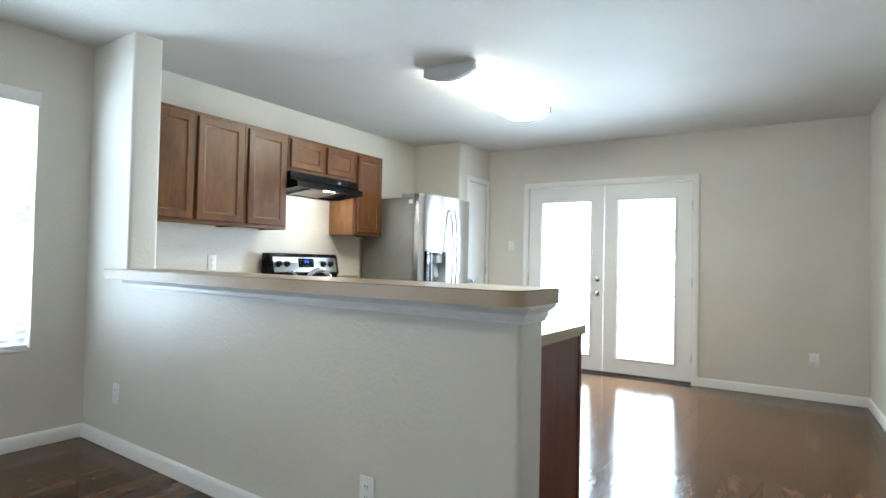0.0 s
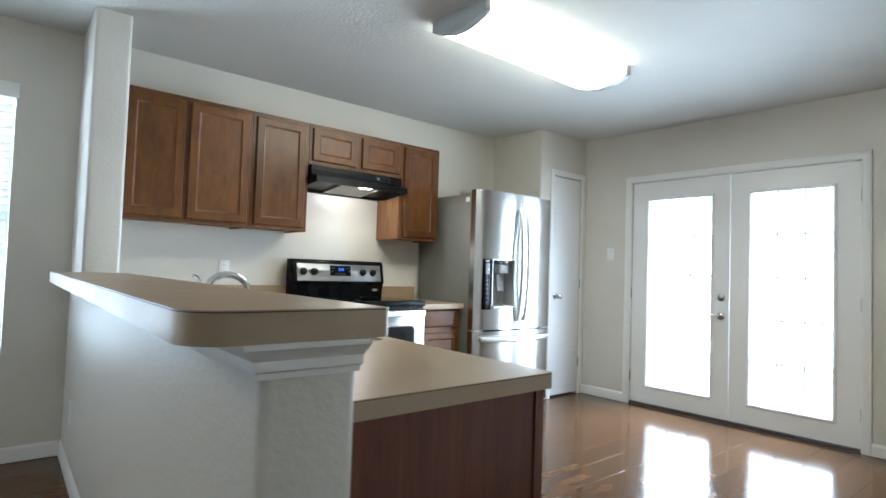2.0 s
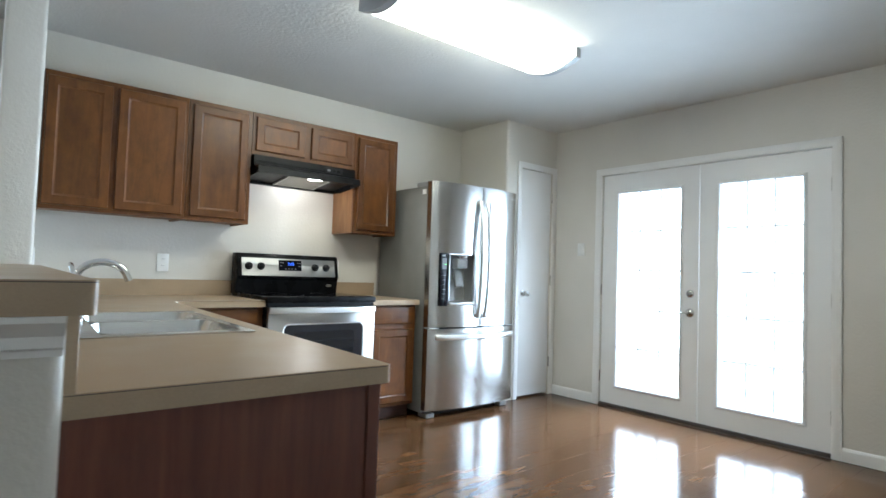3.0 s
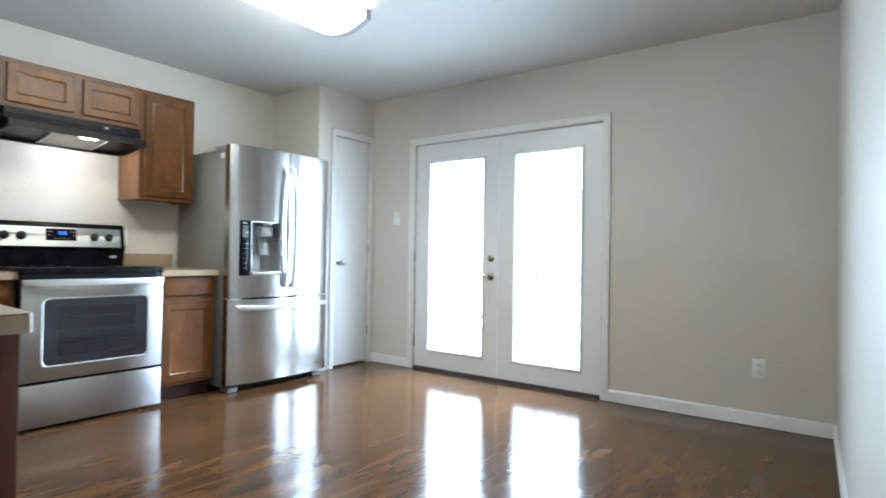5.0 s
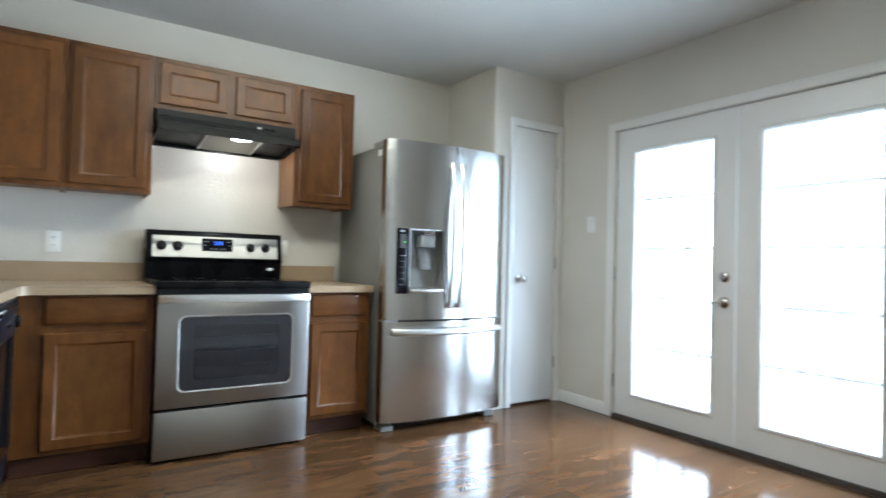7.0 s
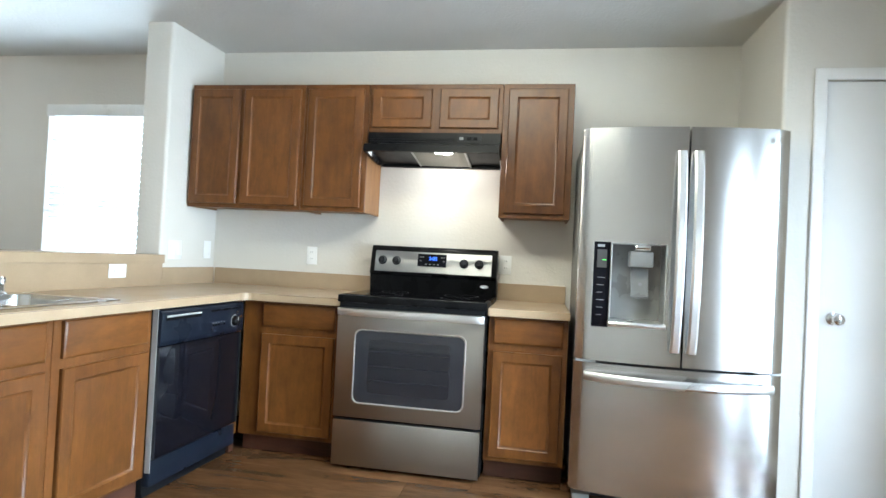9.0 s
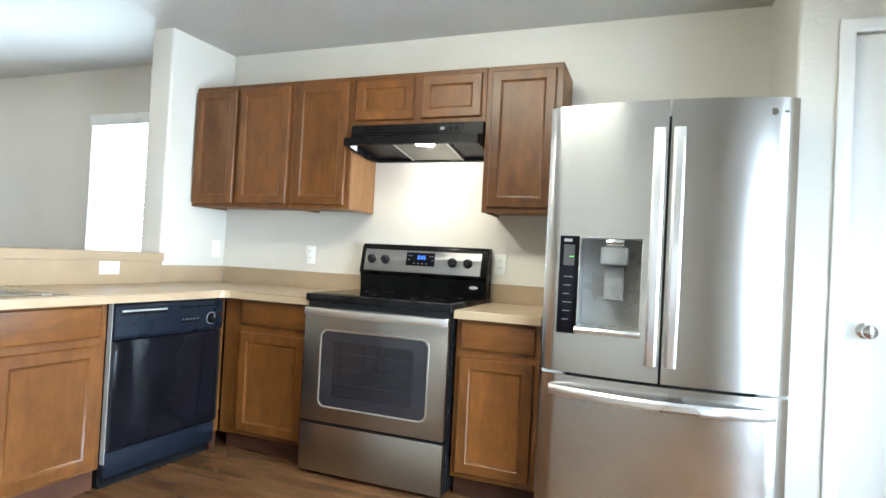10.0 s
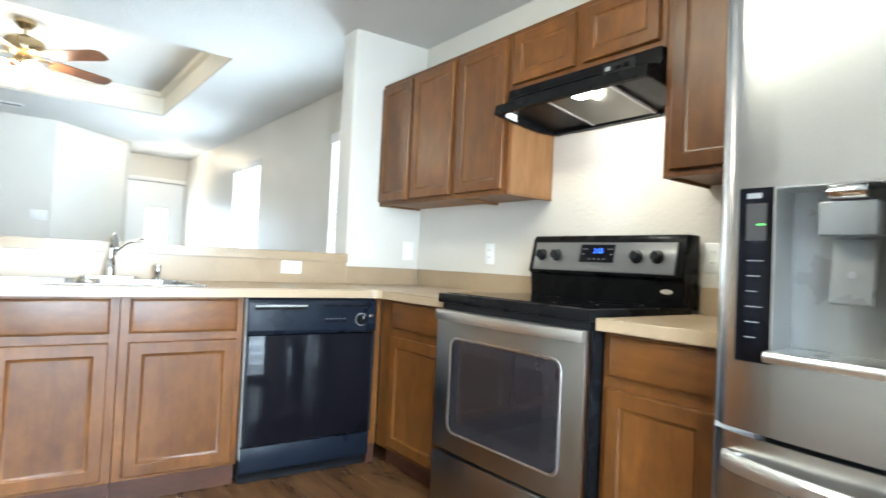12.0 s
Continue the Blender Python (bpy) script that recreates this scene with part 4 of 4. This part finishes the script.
part("storage_drawer", box(RX + 0.001, RX + 0.033, R0 + 0.004, R1 - 0.004, 0.020, 0.258, 0.005), STEELH, rg, "brushed stainless drawer")
# Backguard
bg = part("backguard", extruded([(WX + 0.025, 0.895), (WX + 0.125, 0.895), (WX + 0.125, 1.005), (WX + 0.150, 1.015), (WX + 0.120, 1.165), (WX + 0.105, 1.183), (WX + 0.025, 1.183)], 1, R0 - 0.002, R1 + 0.002, 0.006), BLACK, rg)


def on_guard(y, w, h):
    """A place on the leaning face of the backguard: w metres up it, h metres out of it."""
    up, outward = Vector((-0.030, 0, 0.150)).normalized(), Vector((0.150, 0, 0.030)).normalized()
    return tuple(Vector((WX + 0.150, y, 1.015)) + up * w + outward * h)


def guard_box(u0, u1, w0, w1, h0, h1):
    bm = bmesh.new()
    rings_panel(u0, u1, w0, w1, [(0.0, h0), (0.0, h1 - 0.0008), (0.0008, h1)], lambda u, w, h: on_guard(u, w, h), True, bm)
    return bm


cpn = part("control_panel", guard_box(R0 + 0.028, R1 - 0.030, 0.010, 0.138, -0.002, 0.004), STEELH, bg, "brushed stainless control panel")
dsp = part("display", guard_box(3.622, 3.800, 0.050, 0.128, 0.004, 0.006), BLACKG, cpn)
part("display_digits", lettering("2:05", 0.030, lambda u, w, h: on_guard(3.7175 + u, 0.090 + w, 0.0061 + h)), BLUELED, dsp, "blue lit clock digits", False)
for y, w in ((3.64, 0.108), (3.655, 0.108), (3.77, 0.108), (3.785, 0.108), (3.64, 0.085), (3.785, 0.085), (3.675, 0.064), (3.70, 0.064), (3.725, 0.064), (3.75, 0.064)):
    part("touch_mark", guard_box(y - 0.005, y + 0.005, w - 0.0025, w + 0.0025, 0.006, 0.0063), PRINT, dsp)
part("brand_mark", guard_box(3.690, 3.735, 0.026, 0.033, 0.004, 0.0045), GREYP, cpn)
for y in (3.402, 3.490, 3.908, 4.000):
    base, tip = Vector(on_guard(y, 0.078, 0.004)), Vector(on_guard(y, 0.078, 0.03))
    k = part("knob", lathe([(0.0, 0.0), (0.027, 0.0), (0.027, 0.004), (0.021, 0.008), (0.019, 0.028), (0.015, 0.031), (0.0, 0.031)], base, tip - base), BLACKM, cpn)
    part("knob_grip", guard_box(y - 0.004, y + 0.004, 0.060, 0.096, 0.034, 0.041), BLACKM, k)
part("badge", extruded([(4.035 + 0.026 * math.cos(a), 0.960 + 0.010 * math.sin(a)) for a in [6.28318 * k / 20 for k in range(20)]], 0, WX + 0.126, WX + 0.128), CHROME, bg, "oval metal badge")

# ---- range hood ----
hood = thing("range_hood", (WX, 3.72, 1.84), "black under-cabinet range hood with its lamp on", "range hood")
H0, H1 = 3.332, 4.108
shell = bmesh.new()
extruded([(WX + 0.001, 1.841), (-3.045, 1.841), (-3.040, 1.775), (-2.965, 1.757), (-2.958, 1.715), (-2.975, 1.712), (-2.985, 1.742), (-3.055, 1.760), (WX + 0.02, 1.782), (WX + 0.001, 1.782)], 1, H0, H1, bm=shell)
part("shell", shell, BLACK, hood, smooth=False)
for y0, y1 in ((H0, H0 + 0.010), (H1 - 0.010, H1)):
    part("side_panel", extruded([(WX + 0.001, 1.782), (WX + 0.001, 1.690), (-3.25, 1.684), (-2.975, 1.712), (-2.985, 1.742), (-3.055, 1.760), (WX + 0.02, 1.782)], 1, y0 + 0.0005, y1 - 0.0005), BLACK, hood, smooth=False)
part("back_edge", box(WX + 0.001, WX + 0.03, H0 + 0.011, H1 - 0.011, 1.688, 1.780), BLACK, hood, smooth=False)
part("filter", extruded([(WX + 0.05, 1.694), (-3.02, 1.735), (-3.02, 1.743), (WX + 0.05, 1.702)], 1, 3.60, 3.90), FILTER, hood, "grey metal mesh grease filter", smooth=False)
bm = extruded([(WX + 0.045, 1.692), (-3.015, 1.734), (-3.015, 1.745), (WX + 0.045, 1.703)], 1, 3.588, 3.5995)
part("filter_frame", bm, GREYP, hood, smooth=False)
part("filter_frame", extruded([(WX + 0.045, 1.692), (-3.015, 1.734), (-3.015, 1.745), (WX + 0.045, 1.703)], 1, 3.9005, 3.912), GREYP, hood, smooth=False)
for z in (1.787, 1.800):
    part("front_ridge", box(-3.0424, -3.0365, 3.345, 3.845, z, z + 0.004, 0.001, 1), BLACKM, hood)
part("inner_pan", extruded([(WX + 0.031, 1.706), (-3.0, 1.749), (-3.0, 1.753), (WX + 0.031, 1.710)], 1, H0 + 0.011, H1 - 0.011), BLACKM, hood, smooth=False)
part("lamp_cover", box(-3.065, -3.010, 3.735, 3.835, 1.722, 1.733, 0.004), HOODBULB, hood, "lit hood lamp")
part("label_plate", extruded([(-3.09, 1.705), (-3.02, 1.715), (-3.02, 1.745), (-3.09, 1.742)], 1, H0 + 0.0105, H0 + 0.012), WHITEP, hood, "small white label")
sw = part("switch_plate", box(-3.0425, -3.0395, 3.86, 4.00, 1.790, 1.828), BLACKM, hood, smooth=False)
for y in (3.885, 3.930, 3.965):
    part("rocker", box(-3.0394, -3.034, y - 0.012, y + 0.012, 1.800, 1.816, 0.002, 1), GREYP if y < 3.9 else BLACK, sw)

# ---- refrigerator ----
fg = thing("refrigerator", (-2.95, 4.995, 0), "stainless steel french-door refrigerator with a water dispenser", "refrigerator")
F0, F1, FB, FS = 4.54, 5.455, -2.695, 0.672     # sides, door backs, split height
FM = (F0 + F1) / 2 + 0.012


def front_x(y):
    u = (y - F0) / (F1 - F0) * 2 - 1
    return -2.624 + 0.05 * (1 - u * u) - 0.020 * max(0.0, abs(u) - 0.93) / 0.07


def curved(y0, y1, z0, z1, out=0.0, back=FB, seg=10, bm=None):
    """A slab whose front follows the bowed fridge front."""
    bm = bm or bmesh.new()
    ys = [y0 + (y1 - y0) * i / seg for i in range(seg + 1)]
    return extruded([(back, y0), *[(front_x(y) + out, y) for y in ys], (back, y1)], 2, z0, z1, bm=bm)


part("body", box(WX + 0.045, FB - 0.012, F0 + 0.008, 5.427, 0.035, 1.745, 0.004), FRIDGESIDE, fg, "grey painted steel cabinet")
part("gasket", box(FB - 0.012, FB - 0.001, F0 + 0.02, 5.415, 0.06, 1.74), RUBBER, fg, smooth=False)
for y in (F0 + 0.05, 5.385):
    part("hinge_cover", box(FB - 0.16, FB + 0.02, y - 0.035, y + 0.035, 1.7455, 1.782, 0.008), GREYP, fg)
for y in (F0 + 0.06, 5.375):
    part("foot", box(FB - 0.06, FB + 0.045, y - 0.04, y + 0.04, 0.002, 0.034, 0.006), FRIDGESIDE, fg)
part("kick_grille", box(FB - 0.05, FB - 0.005, F0 + 0.11, 5.325, 0.012, 0.060), BLACKM, fg, smooth=False)
part("rear_foot", box(WX + 0.10, WX + 0.16, F0 + 0.10, 5.365, 0.002, 0.036), BLACKM, fg, smooth=False)
# Left door with the dispenser opening
Q0, Q1, QZ0, QZ1 = 4.687, 4.93, 0.846, 1.233
bm = curved(F0, Q0, FS + 0.006, 1.776, seg=5)
curved(Q1, FM - 0.0045, FS + 0.006, 1.776, seg=3, bm=bm)
curved(Q0, Q1, FS + 0.006, QZ0, seg=6, bm=bm)
curved(Q0, Q1, QZ1, 1.776, seg=6, bm=bm)
ld = part("door", bm, STEEL, fg, "bowed stainless door")
rd = part("door", curved(FM + 0.0045, F1, FS + 0.006, 1.776, seg=12), STEEL, fg, "bowed stainless door")
fz = part("freezer_drawer", curved(F0, F1, 0.062, FS - 0.006, seg=22), STEEL, fg, "bowed stainless freezer drawer")
for h0 in (F0 + 0.01, F1 - 0.10):
    part("hinge_plate", box(FB + 0.002, -2.628, h0, h0 + 0.09, FS - 0.0055, FS + 0.0055), GREYP, fg, smooth=False)
# Dispenser
back = FB + 0.006
dp = part("dispenser_back", box(back, back + 0.004, Q0, Q1, QZ0, QZ1), DISPGREY, ld, "grey dispenser recess", smooth=False)
for y0, y1, z0, z1 in ((Q0, Q0 + 0.003, QZ0, QZ1), (Q1 - 0.003, Q1, QZ0, QZ1), (Q0 + 0.003, Q1 - 0.003, QZ1 - 0.003, QZ1)):
    part("dispenser_wall", box(back + 0.004, -2.584, y0, y1, z0, z1), HANDLEM, dp, smooth=False)
part("chute", extruded([(-2.628, QZ1 - 0.004), (-2.581, QZ1 - 0.004), (-2.573, QZ1 - 0.02), (-2.588, QZ1 - 0.034), (-2.628, QZ1 - 0.036)], 1, 4.79, 4.86, 0.004), CHROME, dp)
part("nozzle_block", box(-2.658, -2.59, 4.77, 4.875, 1.125, 1.197, 0.006), DISPGREY, dp)
part("paddle", extruded([(-2.66, 1.118), (-2.643, 1.118), (-2.618, 0.985), (-2.628, 0.980)], 1, 4.785, 4.863, 0.003), DISPGREY, dp)
part("paddle_mark", lathe([(0.0, 0.0), (0.008, 0.0), (0.008, 0.001)], (-2.624, 4.825, 1.045), (1, 0, 0.2), 12), PRINT, dp)
part("drip_tray", extruded([(back, QZ0 - 0.001), (-2.563, QZ0 - 0.001), (-2.556, QZ0 + 0.012), (-2.563, QZ0 + 0.024), (back, QZ0 + 0.026)], 1, Q0 - 0.006, Q1 + 0.004, 0.003), HANDLEM, dp, "bright drip tray edge")
pn = part("control_strip", box(-2.596, front_x(4.675) + 0.003, 4.607, 4.683, 0.838, 1.236, 0.003), BLACKG, ld, "black control strip")
px = front_x(4.675) + 0.0032
part("readout", box(px, px + 0.0006, 4.623, 4.667, 1.115, 1.200), OVENRACK, pn, smooth=False)
part("readout_mark", box(px + 0.0006, px + 0.0010, 4.647, 4.665, 1.150, 1.153), GREENLED, pn, smooth=False)
for i in range(6):
    z = 1.068 - 0.035 * i
    part("button_print", box(px, px + 0.0006, 4.627, 4.663 - 0.006 * (i % 3), z, z + 0.0018), PRINT, pn, smooth=False)
part("strip_print", box(px, px + 0.0006, 4.623, 4.655, 1.212, 1.224), PRINT, pn, smooth=False)


def bar_handle(parent, y):
    pts = []
    for k in range(21):
        s = k / 20
        bow = math.sin(math.pi * s)
        pts.append((front_x(y) + 0.016 + 0.042 * bow ** 0.6, y, 0.745 + 0.918 * s))
    bm = bmesh.new()
    loops = []
    for x, yy, z in pts:
        loops.append([bm.verts.new((x + dx, yy + dy, z)) for dx, dy in ((-0.012, -0.019), (0.004, -0.021), (0.011, -0.012), (0.011, 0.012), (0.004, 0.021), (-0.012, 0.019))])
    for lo, hi in zip(loops, loops[1:]):
        for i in range(6):
            bm.faces.new((lo[i], lo[(i + 1) % 6], hi[(i + 1) % 6], hi[i]))
    bm.faces.new(loops[0])
    bm.faces.new(loops[-1])
    h = part("door_handle", bm, HANDLEM, parent, "bowed aluminium handle")
    for z in (0.760, 1.648):
        part("handle_mount", box(front_x(y) - 0.002, front_x(y) + 0.016, y - 0.016, y + 0.016, z - 0.014, z + 0.014, 0.003), HANDLEM, h)


bar_handle(ld, FM - 0.036)
bar_handle(rd, FM + 0.036)
bm = bmesh.new()
loops = []
for k in range(25):
    s = k / 24
    y = F0 + 0.045 + (F1 - F0 - 0.09) * s
    x = front_x(y) + 0.014 + 0.044 * math.sin(math.pi * s) ** 0.5
    loops.append([bm.verts.new((x + dx, y, 0.606 + dz)) for dx, dz in ((-0.012, -0.018), (0.004, -0.020), (0.011, -0.010), (0.011, 0.010), (0.004, 0.020), (-0.012, 0.018))])
for lo, hi in zip(loops, loops[1:]):
    for i in range(6):
        bm.faces.new((lo[i], lo[(i + 1) % 6], hi[(i + 1) % 6], hi[i]))
bm.faces.new(loops[0])
bm.faces.new(loops[-1])
fh = part("drawer_handle", bm, HANDLEM, fz, "bowed aluminium handle")
for y in (F0 + 0.06, F1 - 0.06):
    part("handle_mount", box(front_x(y) - 0.002, front_x(y) + 0.018, y - 0.014, y + 0.014, 0.592, 0.620, 0.003), HANDLEM, fh)
part("emblem", lathe([(0.0, 0.0), (0.013, 0.0), (0.013, 0.0012), (0.0, 0.0014)], (front_x(5.365), 5.365, 1.722), (1, 0, 0), 20), CHROME, rd, "small round metal emblem")
part("emblem_bar", box(front_x(5.405), front_x(5.405) + 0.0012, 5.387, 5.415, 1.717, 1.727), CHROME, rd, smooth=False)
part("side_sticker", box(-2.768, -2.723, F0 + 0.0065, F0 + 0.0078, 1.685, 1.722), WHITEP, fg, "small white sticker", smooth=False)

# ---- ceiling light ----
cl = thing("ceiling_light", (-1.575, 3.98, H), "lit fluorescent ceiling light with a curved diffuser", "ceiling light")
L0, L1, LX = 3.34, 4.63, -1.575
bow = [(LX - 0.19, H - 0.002)] + [(LX - 0.19 + 0.38 * k / 12, H - 0.055 - 0.045 * math.sin(math.pi * k / 12)) for k in range(13)] + [(LX + 0.19, H - 0.002)]
part("diffuser", extruded(bow, 1, L0 + 0.045, L1 - 0.045), TUBE, cl, "glowing white diffuser")
cap = [(LX - 0.197, H - 0.001)] + [(LX - 0.197 + 0.394 * k / 12, H - 0.060 - 0.048 * math.sin(math.pi * k / 12)) for k in range(13)] + [(LX + 0.197, H - 0.001)]
for a, b in ((L0, L0 + 0.045), (L1 - 0.045, L1)):
    part("end_cap", extruded(cap, 1, a, b, 0.004), GREYP, cl, "grey metal end cap")

# ---- plates ----


def plate(u, w, axis, at, kind, wide=0.072, tall=0.116, label=""):
    f = facing(axis, at)
    names = {"outlet": "electrical_outlet", "switch": "light_switch", "blank": "electrical_outlet"}
    world_at = f(u, w, 0.0)
    p = thing(names[kind], world_at, label or "white %s plate on the wall" % kind, "outlet" if kind != "switch" else "switch", "wall plates")
    part("cover", rings_panel(u - wide / 2, u + wide / 2, w - tall / 2, w + tall / 2, [(0, 0.0005), (0, 0.004), (0.004, 0.0065)], f), WHITEP, p)
    if kind == "outlet":
        for k in (-1, 1):
            du, dw = (0, 0.021 * k) if tall > wide else (0.021 * k, 0)
            s = part("socket", rings_panel(u + du - 0.015, u + du + 0.015, w + dw - 0.014, w + dw + 0.014, [(0, 0.006), (0, 0.0075), (0.002, 0.0082)], f), WHITEP, p)
            for j in (-0.006, 0.006):
                part("slot", rings_panel(u + du + j - 0.0012, u + du + j + 0.0012, w + dw - 0.003, w + dw + 0.006, [(0, 0.008), (0, 0.0085)], f), SLOT, s, smooth=False)
    elif kind == "switch":
        for k in (range(2) if wide > 0.1 else [0.5]):
            du = (k - 0.5) * 0.046
            part("rocker", rings_panel(u + du - 0.016, u + du + 0.016, w - 0.033, w + 0.033, [(0, 0.006), (0, 0.0078), (0.003, 0.0092)], f), WHITEP, p)
    return p


plate(0.466, 0.350, "-y", NY, "outlet")
plate(-2.46, 1.337, "-y", NY, "switch")
off_square[0] = SKEW
plate(-2.947, 0.332, "-y", HS, "outlet")
plate(-0.95, 0.27, "-y", HS, "outlet")
off_square[0] = None
plate(2.880, 1.095, "+x", WX, "outlet")
plate(4.150, 1.098, "+x", WX, "outlet")
off_square[0] = SKEW
plate(-2.985, 1.092, "+y", HN, "switch", 0.118, 0.116)
plate(-3.300, 1.100, "+y", HN, "switch")
plate(-2.52, 0.968, "+y", HN + 0.021, "outlet", 0.116, 0.072, "white outlet plate set sideways in the backsplash")
off_square[0] = None
plate(-1.48, 1.36, "+y", -2.55, "switch", 0.165, 0.116)

# ---- living room ceiling fan ----
fan = thing("ceiling_fan", (-1.25, -0.01, TZ), "brass ceiling fan with wooden blades and lit glass shades", "ceiling fan")
fx, fy = -1.25, -0.01
part("canopy", lathe([(0.0, TZ - 0.001), (0.07, TZ - 0.001), (0.068, TZ - 0.03), (0.04, TZ - 0.06), (0.015, TZ - 0.065)], (fx, fy, 0)), BRASS, fan)
part("down_rod", rod((fx, fy, TZ - 0.12), (fx, fy, TZ - 0.05), 0.012), BRASS, fan)
part("motor", lathe([(0.03, 2.575), (0.07, 2.565), (0.125, 2.535), (0.135, 2.49), (0.125, 2.455), (0.08, 2.435), (0.05, 2.425)], (fx, fy, 0)), BRASS, fan)
for k in range(5):
    a = radians(135 + 72 * k)
    m = Matrix.Translation((fx, fy, 2.425)) @ Matrix.Rotation(a, 4, "Z") @ Matrix.Rotation(radians(-12), 4, "X")
    bl = bmesh.new()
    extruded([(0.20, -0.055), (0.26, -0.066), (0.61, -0.072), (0.655, -0.050), (0.665, 0.0), (0.655, 0.050), (0.61, 0.072), (0.26, 0.066), (0.20, 0.055)], 2, -0.003, 0.003, bm=bl)
    bl.transform(m)
    blade = part("blade", bl, BLADEW, fan, "brown wooden blade")
    arm = box(0.09, 0.25, -0.02, 0.02, 0.0035, 0.010, 0.003, 1)
    arm.transform(m)
    part("blade_arm", arm, BRASS, blade)
part("light_hub", lathe([(0.05, 2.425), (0.06, 2.40), (0.055, 2.37), (0.02, 2.35), (0.0, 2.348)], (fx, fy, 0)), BRASS, fan)
for k in range(4):
    a = radians(20 + 90 * k)
    c = Vector((fx + 0.12 * math.cos(a), fy + 0.12 * math.sin(a), 2.355))
    part("shade_arm", rod((fx + 0.04 * math.cos(a), fy + 0.04 * math.sin(a), 2.39), tuple(c), 0.010), BRASS, fan)
    part("glass_shade", lathe([(0.024, 0.0), (0.042, 0.016), (0.070, 0.05), (0.082, 0.09), (0.078, 0.125), (0.0, 0.128)], tuple(c), (math.cos(a) * 0.55, math.sin(a) * 0.55, -1)), FANGLASS, fan, "lit frosted glass shade")

# ---- entry and living room fittings ----
can = thing("recessed_light", (-2.95, -3.25, H), "round recessed ceiling light, lit", "ceiling light")
part("trim_ring", lathe([(0.085, H - 0.001), (0.085, H - 0.006), (0.068, H - 0.008)], (-2.95, -3.25, 0)), WHITEP, can)
part("lens", lathe([(0.0, H - 0.0085), (0.066, H - 0.0085), (0.066, H - 0.011), (0.0, H - 0.012)], (-2.95, -3.25, 0)), CANLIGHT, can)
vent = thing("ceiling_vent", (-1.10, -2.0, H), "white slatted ceiling vent", "vent")
vf = box(-1.28, -0.92, -2.08, -2.06, H - 0.010, H - 0.001)
box(-1.28, -0.92, -1.94, -1.92, H - 0.010, H - 0.001, bm=vf)
box(-1.28, -1.26, -2.06, -1.94, H - 0.010, H - 0.001, bm=vf)
box(-0.94, -0.92, -2.06, -1.94, H - 0.010, H - 0.001, bm=vf)
part("vent_frame", vf, WHITEP, vent, smooth=False)
for i in range(6):
    y = -2.05 + i * 0.019
    part("slat", extruded([(y, H - 0.004), (y + 0.012, H - 0.012), (y + 0.013, H - 0.011), (y + 0.001, H - 0.003)], 0, -1.26, -0.94), GREYP, vent, smooth=False)

# ---- floor planks ----
floor = thing("floor", (0, 0, 0), "glossy brown hand-scraped laminate plank floor", "floor", "", "structure")
PW, PL, GAP = 0.190, 1.215, 0.0003
shared = {}


def plank_mesh(x1, y1):
    key = (round(x1, 3), round(y1, 3))
    if key not in shared:
        bm = bmesh.new()
        g, b = GAP, 0.0006
        lo = [bm.verts.new(p) for p in ((g, g, -0.010), (x1 - g, g, -0.010), (x1 - g, y1 - g, -0.010), (g, y1 - g, -0.010))]
        mid = [bm.verts.new((v.co.x, v.co.y, -0.0005)) for v in lo]
        up = [bm.verts.new(p) for p in ((g + b, g + b, 0), (x1 - g - b, g + b, 0), (x1 - g - b, y1 - g - b, 0), (g + b, y1 - g - b, 0))]
        for a, c in ((lo, mid), (mid, up)):
            for i in range(4):
                bm.faces.new((a[i], a[(i + 1) % 4], c[(i + 1) % 4], c[i]))
        bm.faces.new(up)
        bmesh.ops.recalc_face_normals(bm, faces=bm.faces)
        mesh = bpy.data.meshes.new("plank")
        bm.to_mesh(mesh)
        bm.free()
        mesh.materials.append(FLOORW)
        shared[key] = mesh
    return shared[key]


rng = random.Random(4)
x, row = -3.38, 0
while x < 2.0:
    w = min(PW, 2.0 - x)
    y = -4.2 - ((row * 0.415 + rng.choice((0.0, 0.1, 0.2))) % PL)
    while y < 6.13:
        a, b = max(y, -4.2), min(y + PL, 6.13)
        if b - a > 0.02:
            o = new("plank", plank_mesh(w, b - a))
            o.location = (x, a, 0)
            o.parent = floor
        y += PL
    x += PW
    row += 1
